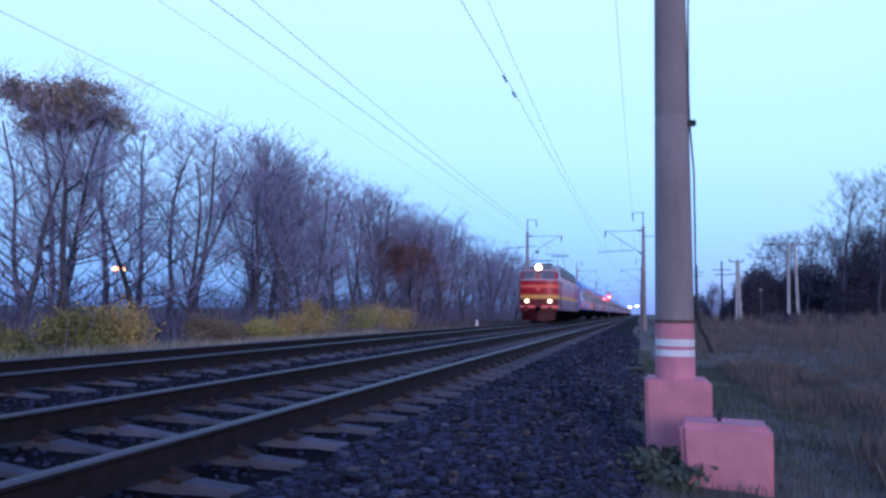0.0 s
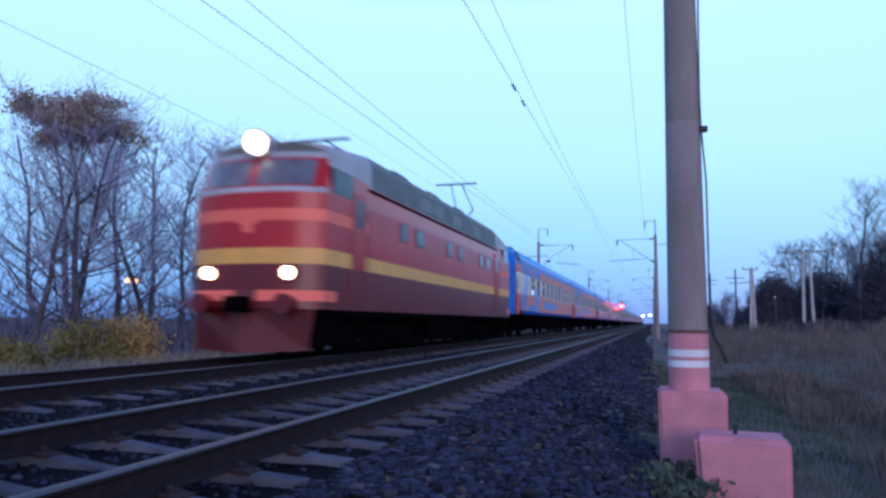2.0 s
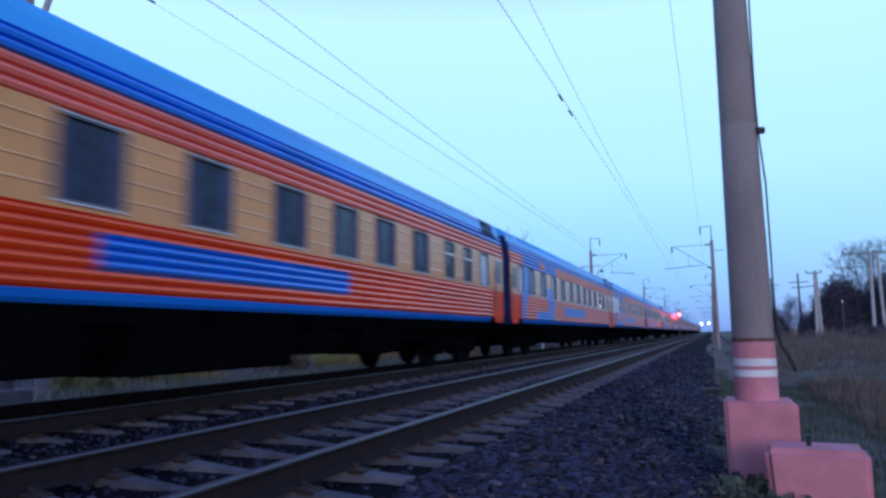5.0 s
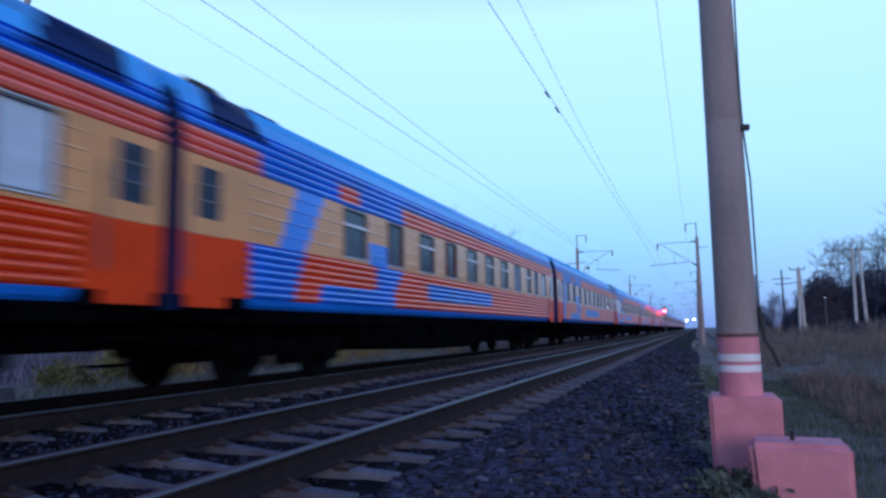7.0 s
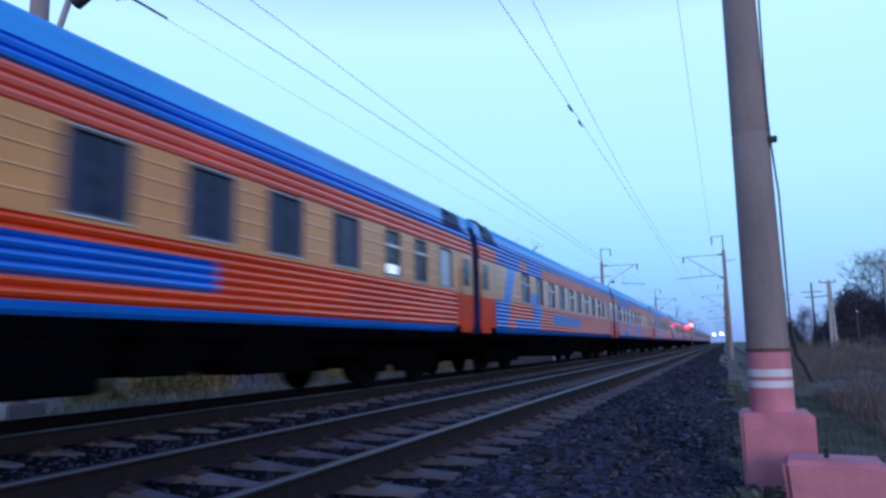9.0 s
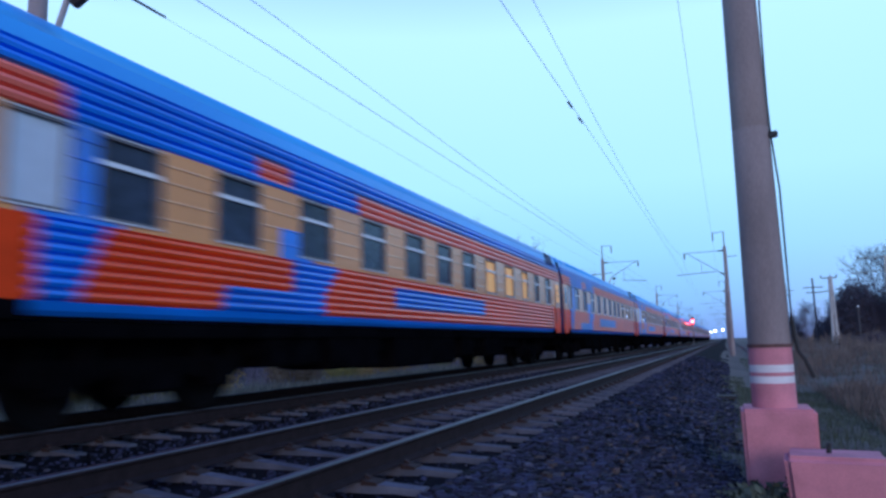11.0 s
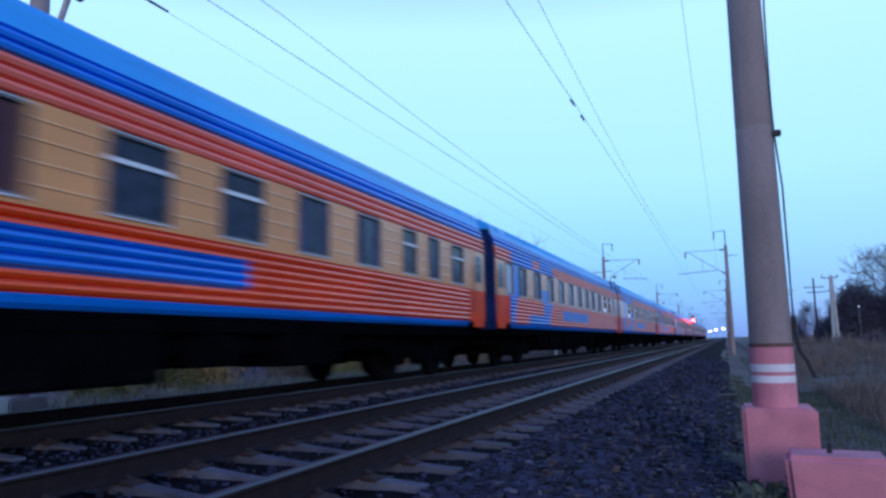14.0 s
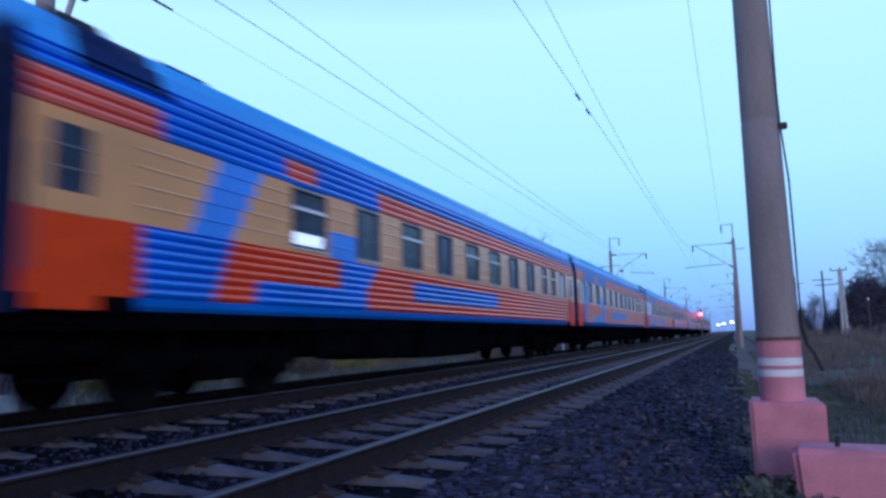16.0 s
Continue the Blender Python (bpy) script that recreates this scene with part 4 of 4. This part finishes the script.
# ---- woods ----
def grow(seed, height, spread, twigs=3):
    """A bare tree: a tapered trunk with limbs, and a crown of fine twigs."""
    rng = random.Random(seed)
    tv, tf, cv, cf = [], [], [], []

    def stem(vs, fs, a, b, r0, r1, sides):
        d = (b - a).normalized()
        u = d.orthogonal().normalized()
        w = d.cross(u)
        n = len(vs)
        for p, r in ((a, r0), (b, r1)):
            for k in range(sides):
                an = 2 * math.pi * k / sides
                vs.append(p + (u * math.cos(an) + w * math.sin(an)) * r)
        for k in range(sides):
            fs.append((n + k, n + (k + 1) % sides, n + sides + (k + 1) % sides, n + sides + k))

    def branch(a, d, length, r, level):
        p, segs = a.copy(), (8, 4, 2, 2)[level]
        for i in range(segs):
            bend = Vector((rng.uniform(-1, 1), rng.uniform(-1, 1), rng.uniform(-0.3, 0.8))) * (0.50 if level else 0.17)
            d = (d + bend).normalized()
            q = p + d * length / segs
            r1 = r * (0.80 if level else 0.82)
            if level < 2:
                stem(tv, tf, p, q, r, r1, 7 if level == 0 else 4)
            else:
                stem(cv, cf, p, q, max(r, 0.009), max(r1, 0.006), 3)
            p, r = q, r1
            if level == 0:
                count = 0 if i < 1 else 2 if i < 3 else 3
            else:
                count = {1: 2, 2: twigs, 3: 0}[level]
            for _ in range(count):
                az = rng.uniform(0, 2 * math.pi)
                out = Vector((math.cos(az), math.sin(az), 0))
                up = rng.uniform(-0.05, 0.7) if level == 0 else rng.uniform(-0.1, 0.9)
                nd = (d * 0.6 * (1 if level else 0.2) + out * spread + Vector((0, 0, up))).normalized()
                branch(p - d * rng.uniform(0, length / segs * 0.8), nd, length * (rng.uniform(0.26, 0.42) * (1.15 - 0.08 * i) if level == 0 else rng.uniform(0.38, 0.6)), r * (0.42 if level == 0 else 0.5), level + 1)

    branch(Vector((0, 0, -0.3)), Vector((0, 0, 1)), height * 0.88, height * 0.0165, 0)
    return (tv, tf), (cv, cf)


def leaf_cloud(rng, n, centre, radius, size, count=14, loose=0.26):
    """Small crossed leaf clumps inside a lumpy blob."""
    vs, fs = [], []
    lumps = [Vector((rng.gauss(0, 0.5) * radius[0], rng.gauss(0, 0.5) * radius[1], rng.gauss(0, 0.4) * radius[2])) for _ in range(count)]
    for _ in range(n):
        c = rng.choice(lumps)
        p = Vector(centre) + c + Vector((rng.gauss(0, loose) * radius[0], rng.gauss(0, loose) * radius[1], rng.gauss(0, loose) * radius[2]))
        u = Vector((rng.uniform(-1, 1), rng.uniform(-1, 1), rng.uniform(-1, 1))).normalized()
        w = u.orthogonal().normalized()
        s = size * rng.uniform(0.5, 1.3)
        k = len(vs)
        vs += [p - u * s, p + w * s * 0.5, p + u * s, p - w * s * 0.5]
        fs.append((k, k + 1, k + 2, k + 3))
    return vs, fs


TREE_PROTO, TREE_TOP = [], []


def tree_prototypes():
    for seed, h, spread in ((1, 13.5, 1.0), (2, 15.0, 0.8), (3, 12.0, 1.05), (5, 14.0, 0.85), (8, 11.0, 0.95), (13, 15.5, 0.9), (17, 14.5, 1.0), (19, 13.0, 0.95)):
        trunk, crown = grow(seed, h, spread)
        dim = seed > 15
        t = thing("bare_tree", "leafless dark deciduous tree in the trackside wood", "tree", "trees of the wood")
        part("trunk", trunk, "scrub" if dim else "bark", t)
        part("crown", crown, "scrub" if dim else "twig", t, "bare twiggy crown")
        TREE_PROTO.append(t)
        TREE_TOP.append(max(v.z for v in crown[0]))


def plant(i, x, y, height, used):
    """A tree of prototype i, grown to that height, with its foot in the ground."""
    scale = height / TREE_TOP[i]
    m = pose(x, y, float(ground_z(x, y)) - 0.05, 0, 0, random.uniform(0, 360))
    proto = TREE_PROTO[i]
    if i in used:
        t = copy_thing(proto, m)
    else:
        t, _ = proto, used.add(i)
        t.matrix_basis = m
    t.scale = (scale, scale, scale)
    return t


def woods():
    rng = random.Random(21)
    tree_prototypes()
    used = set()
    # the wood beyond the far track: rows going back from its edge
    y = 9.0
    while y < 330:
        for row, (x0, x1) in enumerate(((-26, -21.5), (-34, -27), (-46, -36))):
            if rng.random() < ((0.90, 0.58, 0.28) if y < 55 else (0.95, 0.8, 0.55))[row]:
                x = rng.uniform(x0, x1)
                cap = (0.97 if y < 36 else 1.06) * (-x * 0.484 + 1.6)
                plant(rng.randrange(6), x, y + rng.uniform(-1.5, 1.5), min(cap, rng.uniform(0.86, 1.1) * (1.0, 1.16, 1.32)[row] * float(np.interp(y, [10, 22, 30, 44, 60, 104, 160], [10.4, 11.4, 12.8, 16.0, 16.6, 16.2, 14.6]))), used)
        y += rng.uniform(1.9, 3.0) if y < 60 else rng.uniform(2.2, 3.4) if y < 100 else rng.uniform(4, 7)
    # the wood on the nearer side, farther off
    for _ in range(30):
        x = rng.uniform(20, 60)
        plant(rng.randrange(6, 8), x, 100 + rng.uniform(0, 30) + (x - 20) * 0.2, rng.uniform(10, 17), used)
    for x, y, h in ((25.6, 101, 20.5), (29.0, 99, 19.0), (31.5, 103, 21.5), (22.5, 108, 13.5), (28, 107, 17), (35, 101, 20), (39, 105, 21)):
        plant(rng.randrange(6, 8), x, y, h, used)
    for _ in range(40):
        plant(rng.randrange(6, 8), rng.uniform(14, 60), rng.uniform(150, 260), rng.uniform(8, 11), used)
    # trees that still hold leaves
    for x, y, s, mat_name, label, c, rad in ((-22.5, 21.6, 11.4, "leaf_brown", "oak with brown dry leaves in its crown", 0.86, (2.0, 2.1, 1.05)), (-23.5, 70.0, 12.5, "leaf_red", "half-bare tree with russet leaves in its crown", 0.55, (2.2, 2.6, 2.2)), (-23, 62.0, 12, "leaf_red", "half-bare tree with russet leaves in its crown", 0.6, (1.8, 2.2, 2.2))):
        t = plant(0, x, y, s, used)
        t["label"] = label
        k = t.scale[0]
        part("foliage", leaf_cloud(rng, 13000, (0, 0, c * s / k), [r / k for r in rad], 0.075 / k, 60, 0.15), mat_name, t)
    # brushwood under the trees
    vs, fs = [], []
    for zone, n in (((-44, -20.5, 8, 120), 5200), ((-42, -34, 4, 120), 2000), ((-40, -18.5, 120, 340), 3500), ((12, 62, 140, 260), 1200)):
        for _ in range(n):
            x, y = rng.uniform(zone[0], zone[1]), rng.uniform(zone[2], zone[3])
            z = float(ground_z(x, y)) - 0.1
            h = rng.uniform(0.8, 3.4 if x < 0 and y < 50 else 4.4) * (1.3 if x > 0 else 1)
            r = rng.uniform(0.012, 0.03) * (1.8 if y > 80 else 1)
            lean = Vector((rng.uniform(-0.35, 0.35), rng.uniform(-0.35, 0.35), 1))
            a, b = Vector((x, y, z)), Vector((x, y, z)) + lean * h
            for k in range(4):
                s = rng.uniform(0.15, 0.9)
                p = a.lerp(b, s)
                q = p + Vector((rng.uniform(-1, 1), rng.uniform(-1, 1), rng.uniform(0.3, 1.2))) * h * 0.28
                n0 = len(vs)
                vs += [p + Vector((r * 0.6, 0, 0)), p - Vector((r * 0.6, 0, 0)), q]
                fs.append((n0, n0 + 1, n0 + 2))
            n0 = len(vs)
            vs += [a + Vector((r, 0, 0)), a + Vector((-r * 0.5, r, 0)), a + Vector((-r * 0.5, -r, 0)), b]
            fs += [(n0, n0 + 1, n0 + 3), (n0 + 1, n0 + 2, n0 + 3), (n0 + 2, n0, n0 + 3)]
    tagged(part("brushwood", (vs, fs), "twig"), "dense dark leafless brushwood under the trees", "undergrowth", kind="stuff")


def thickets():
    """Dense leafless scrub that fills the far wood on the nearer side."""
    rng = random.Random(31)
    vs, fs = [], []
    for cx, cy, rx, ry, h, n in ((17.2, 113, 4.2, 5, 9.9, 13000), (24, 113, 5.5, 5, 11.0, 12000), (31.0, 104, 7.0, 6, 14.6, 16000), (41, 106, 8, 6, 15, 11000), (56, 112, 9, 7, 12, 4500), (14.6, 126, 2.0, 3, 4.6, 1500), (10.6, 142, 2.4, 3, 6.2, 1500), (19, 86, 8, 4, 1.9, 3200), (31, 74, 9, 4, 2.2, 3600), (40, 92, 12, 5, 2.6, 3000)):
        for _ in range(int(n * 2.2)):
            a, r = rng.uniform(0, 6.28), rng.random() ** 0.5
            top = h * (1 - 0.75 * r ** 2.5) * (0.9 + 0.16 * noise.noise((a * 2, r * 4, cx))) * rng.uniform(0.8, 1.06)
            p = Vector((cx + rx * r * math.cos(a), cy + ry * r * math.sin(a), -0.6 + rng.uniform(0.0, 1.0) ** 0.8 * top))
            u = Vector((rng.uniform(-1, 1), rng.uniform(-1, 1), rng.uniform(-0.4, 1))).normalized() * rng.uniform(0.3, 0.9)
            w = Vector((rng.uniform(-1, 1), rng.uniform(-1, 1), rng.uniform(-1, 1))).normalized() * 0.07
            k = len(vs)
            vs += [p - w, p + w, p + u]
            fs.append((k, k + 1, k + 2))
    for _ in range(17000):
        y = 4 + 130 * rng.random() ** 1.6
        p = Vector((rng.uniform(-34, -24), y, -1.1 + 3.2 * rng.random() ** 1.4))
        u = Vector((rng.uniform(-0.6, 0.6), rng.uniform(-0.6, 0.6), rng.uniform(0.4, 1))).normalized() * rng.uniform(0.25, 0.7)
        w = Vector((rng.uniform(-1, 1), rng.uniform(-1, 1), 0)).normalized() * 0.03
        k = len(vs)
        vs += [p - w, p + w, p + u]
        fs.append((k, k + 1, k + 2))
    tagged(part("thicket", (vs, fs), "scrub"), "dark leafless thicket under the far trees", "undergrowth", kind="stuff")


def bushes():
    rng = random.Random(5)
    rows = [(-16.0, 13.6, 0.9, 0.7, "leaf_green"), (-16.8, 17.0, 1.4, 1.05, "leaf_green"), (-17.0, 19.3, 1.6, 1.25, "leaf_yellow"), (-16.8, 23.8, 1.4, 0.95, "leaf_dull"), (-16.8, 27.3, 1.6, 0.9, "leaf_green"), (-16.8, 30.2, 1.5, 1.0, "leaf_yellow"), (-16.8, 33.2, 1.3, 1.5, "leaf_yellow"), (-16.7, 38.4, 2.2, 1.3, "leaf_green"), (-16.5, 44.0, 2.4, 1.45, "leaf_yellow")]
    names = {"leaf_dull": "low bush with dull withered leaves at the wood's edge", "leaf_green": "low bush with yellow-green autumn leaves", "leaf_yellow": "bright yellow autumn bush at the wood's edge"}
    for x, y, r, h, kind in rows:
        z = float(ground_z(x, y))
        t = thing("bush", names[kind], "bush", "bushes along the wood", pose(x, y, z))
        part("foliage", leaf_cloud(rng, 3800, (0, 0, h * 0.8), (r * 0.62, r * 0.7, h * 0.7), 0.055), kind, t)
        for _ in range(6):
            part("stem", rod((rng.uniform(-0.3, 0.3), rng.uniform(-0.3, 0.3), -0.1), (rng.uniform(-r, r) * 0.7, rng.uniform(-r, r) * 0.7, h * rng.uniform(1.0, 1.7)), 0.02, 0.006, 4), "twig", t)


def grass():
    """Dry stalks and green tufts on the verges."""
    rng = np.random.default_rng(11)
    for name, label, material, zones in (
        ("dry_grass", "tall withered grass on the rough verge", "blade", (((2.3, 12, 6, 26), 24000, (0.10, 0.34)), ((1.5, 22, 26, 70), 20000, (0.15, 0.55)), ((-19, -11.5, 45, 120), 4000, (0.3, 0.8)), ((7, 45, 66, 104), 7000, (0.4, 1.1)))),
        ("pale_grass", "pale withered grass along the far verge", "blade_pale", (((-15.2, -11.2, 4, 30), 16000, (0.12, 0.42)), ((-14.6, -12.6, 4, 36), 14000, (0.35, 0.75)), ((-15.5, -11.2, 30, 60), 7000, (0.15, 0.5)))),
        ("green_grass", "short green grass beside the mast", "blade_green", (((0.2, 8, -7, 4.5), 7000, (0.05, 0.16)), ((0.0, 4.8, 4.5, 24), 26000, (0.05, 0.17)), ((-0.5, 0.3, 4.0, 30), 3500, (0.04, 0.14)), ((0.6, 12, 20, 60), 6000, (0.08, 0.25)), ((-16, -11, 6, 60), 6000, (0.06, 0.2))))):
        vs, fs = [], []
        for (x0, x1, y0, y1), n, (h0, h1) in zones:
            for x, y, h, a, l in zip(rng.uniform(x0, x1, n), rng.uniform(y0, y1, n), rng.uniform(h0, h1, n), rng.uniform(0, 6.28, n), rng.uniform(0.05, 0.35, n)):
                if -0.15 < x < 0.7 and 7.4 < y < 8.4 or 0.2 < x < 1.15 and 6.5 < y < 7.2:
                    continue
                z = float(ground_z(x, y)) - 0.02
                if name == "dry_grass":
                    d = noise.noise((x * 0.45, y * 0.3, 7)) + 0.5 * noise.noise((x * 1.3, y * 0.9, 2))
                    if d < -0.3:
                        continue
                    h *= max(0.4, 1 + 1.6 * d)
                w = 0.0035 + 0.00025 * y
                c, s = math.cos(a), math.sin(a)
                k = len(vs)
                vs += [(x - s * w, y + c * w, z), (x + s * w, y - c * w, z), (x + c * l * h * 0.4 + s * w * 0.7, y + s * l * h * 0.4 - c * w * 0.7, z + h * 0.6), (x + c * l * h, y + s * l * h, z + h)]
                fs += [(k, k + 1, k + 2), (k, k + 2, k + 3)]
        tagged(part(name, (vs, fs), material), label, "grass", kind="stuff")


# ---- poles and lights beyond ----
def a_pole(x, y, top, label, arm, narrow, wide):
    gz = float(ground_z(x, y))
    t = thing("power_pole", label, "utility pole", "power poles", pose(x, y, gz))
    h = top - gz
    for s in (-1, 1):
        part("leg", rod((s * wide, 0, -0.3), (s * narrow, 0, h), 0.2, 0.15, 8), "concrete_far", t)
    part("crossarm", rod((-arm, 0, h - 0.15), (arm * 0.7, 0, h - 0.15), 0.07), "steel", t)
    part("brace", rod((-0.2 - 1.2 * arm, 0, h - 1.9), (wide, 0, h - 1.7), 0.06), "steel", t)
    for x1 in (-arm, 0, arm * 0.7):
        part("insulator", rod((x1, 0, h - 0.1), (x1, 0, h + 0.2), 0.07), "insulator", t)


def telegraph_pole(x, y, top):
    gz = float(ground_z(x, y))
    t = thing("telegraph_pole", "dark wooden pole with two crossarms", "utility pole", "power poles", pose(x, y, gz))
    h = top - gz
    part("post", rod((0, 0, -0.3), (0, 0, h), 0.17, 0.12, 8), "bark", t)
    for z, w in ((h - 1.5, 1.4), (h - 2.3, 1.0)):
        part("crossarm", box(-w, w, -0.06, 0.06, z, z + 0.13), "bark", t)


def lamps():
    gz = float(ground_z(-46, 51))
    t = thing("street_lamp", "orange street lamp glowing behind the trees", "street lamp", m=pose(-45.6, 51.5, gz - 0.55))
    part("post", rod((0, 0, 0), (0, 0, 5.8), 0.07, 0.05), "steel", t)
    part("arm", rod((0, 0, 5.75), (0.6, -0.5, 5.85), 0.04), "steel", t)
    part("lamp_head", box(0.1, 1.3, -0.85, -0.15, 5.56, 5.86, 0.08), "street", t, "glowing orange lamp head")
    # red light signal between the tracks
    t = thing("railway_signal", "red railway light signal on a thin post", "railway signal", m=pose(-5.62, 132, -0.3))
    part("post", rod((0, 0, 0), (0, 0, 4.6), 0.06), "steel", t)
    part("head", box(-0.22, 0.22, -0.05, 0.2, 3.4, 5.0, 0.05), "black", t)
    for z in (4.15,):
        part("red_lamp", rod((0, -0.10, z), (0, -0.05, z), 0.19, sides=14), "red_lamp", t, "glowing red lens")
    glare = new("signal_light", bpy.data.lights.new("signal_light", "POINT"))
    glare.data.energy, glare.data.color, glare.data.shadow_soft_size = 350, (1.0, 0.05, 0.05), 0.2
    glare.location = (-5.62, 131.5, 3.85)
    # station lamps far down the line
    for x, y, z in ((-8.2, 620, 6.5), (-2.5, 640, 7.5), (4.0, 600, 6.8), (1.0, 700, 6.0), (-14, 690, 6.0), (16.05, 104, 4.4)):
        t = thing("yard_lamp", "white yard lamp on a far mast down the line", "lamp", "yard lamps", pose(x, y, 0))
        part("post", rod((0, 0, -0.8), (0, 0, z), 0.12 if y > 200 else 0.05), "steel", t)
        w = 0.8 if y > 200 else 0.09
        part("lamp_head", box(-w, w, -w * 0.4, w * 0.4, z, z + w, w * 0.2), "white_lamp" if y > 200 else "tube", t)


def trackside():
    x, y = -10.9, 46.0
    t = thing("marker_post", "small white marker post beside the far track", "marker post", m=pose(x, y, -0.75))
    part("post", box(-0.08, 0.08, -0.06, 0.06, 0, 0.95, 0.02), "white", t)
    part("foot", box(-0.35, 0.35, -0.2, 0.2, 0, 0.18, 0.03), "white", t)
    t = thing("cable_box", "small dark metal cable box in the ballast edge", "cable box", m=pose(-0.30, 18.4, -0.80))
    part("lid", box(-0.24, 0.24, -0.2, 0.2, 0.08, 0.16, 0.02), "black", t)
    part("base", box(-0.18, 0.18, -0.15, 0.15, -0.1, 0.08), "under", t)


def weeds():
    rng = random.Random(9)
    for x, y, r in ((0.0, 6.7, 0.30), (0.16, 6.42, 0.22), (-0.05, 7.15, 0.25)):
        t = thing("weed", "low green weeds with withered leaves by the block", "weed", "weeds at the mast foot", pose(x, y, float(ground_z(x, y)) + 0.02))
        part("leaves", leaf_cloud(rng, 260, (0, 0, 0.10), (r, r, 0.12), 0.045), "blade_green", t)


# ---- build ----
ground()
ballast()
tracks()
for side, places in ((1, MAST_Y), (-1, FAR_MAST_Y)):
    for yy in places:
        mast(side, yy, yy < 10)
wires()
anchor_block()
woods()
thickets()
bushes()
grass()
a_pole(18.35, 95, 10.0, "pair of pale concrete pole legs with a crossarm", 3.2, 0.36, 0.56)
a_pole(12.25, 97, 8.0, "pale concrete pole before the dark wood", 1.0, 0.08, 0.26)
telegraph_pole(12.75, 120, 9.6)
telegraph_pole(11.2, 150, 11.0)
lamps()
trackside()
weeds()

loco = build_loco(pose(FAR, 53, 0))
coaches = []
SLACK = {1: -0.1, 2: 0.12, 3: -0.2, 4: 0.12, 7: -0.12, 8: -0.25, 9: 0.1}       # slack in the couplings
for k in range(18):
    if k < len(COACHES):
        kind, styles = COACHES[k]
        label = "blue, orange and sand-coloured ribbed passenger coach"
        label += " with warm lit windows" if "l" in styles else " with a lit board" if "s" in styles else " with vent windows" if kind == "B" else ""
        coaches.append(build_coach(kind, styles, label, pose(FAR, 73 + COACH * k, 0)))
    else:
        coaches.append(copy_thing(coaches[11 if k % 2 else 5], pose(FAR, 73 + COACH * k, 0)))

# added sheet in side blue: the first coach's end lies in open light
part("end_panel", box(-1.5, 1.5, 0.285, 0.316, 1.13, 3.95, 0.01), "blue", coaches[0], "blue sheet over the first coach's darkened end wall")


def train_y(t):
    """Where the locomotive's front buffers are along the track."""
    return -13.62 - 19.4 * (t - 3.2) + (0.0 if t > 3.2 else 0.75 * (3.2 - t) ** 1.4)


def motions():
    times = [0, 0.8, 1.6, 2.4, 3.2, 4.5, 6, 8, 10, 12, 14, 16]
    walk(loco, [(t, pose(FAR, train_y(t), 0)) for t in times])
    for k, coach in enumerate(coaches):
        walk(coach, [(t, pose(FAR, train_y(t) + 20 + COACH * k + SLACK.get(k, 0), 0)) for t in times])


motions()
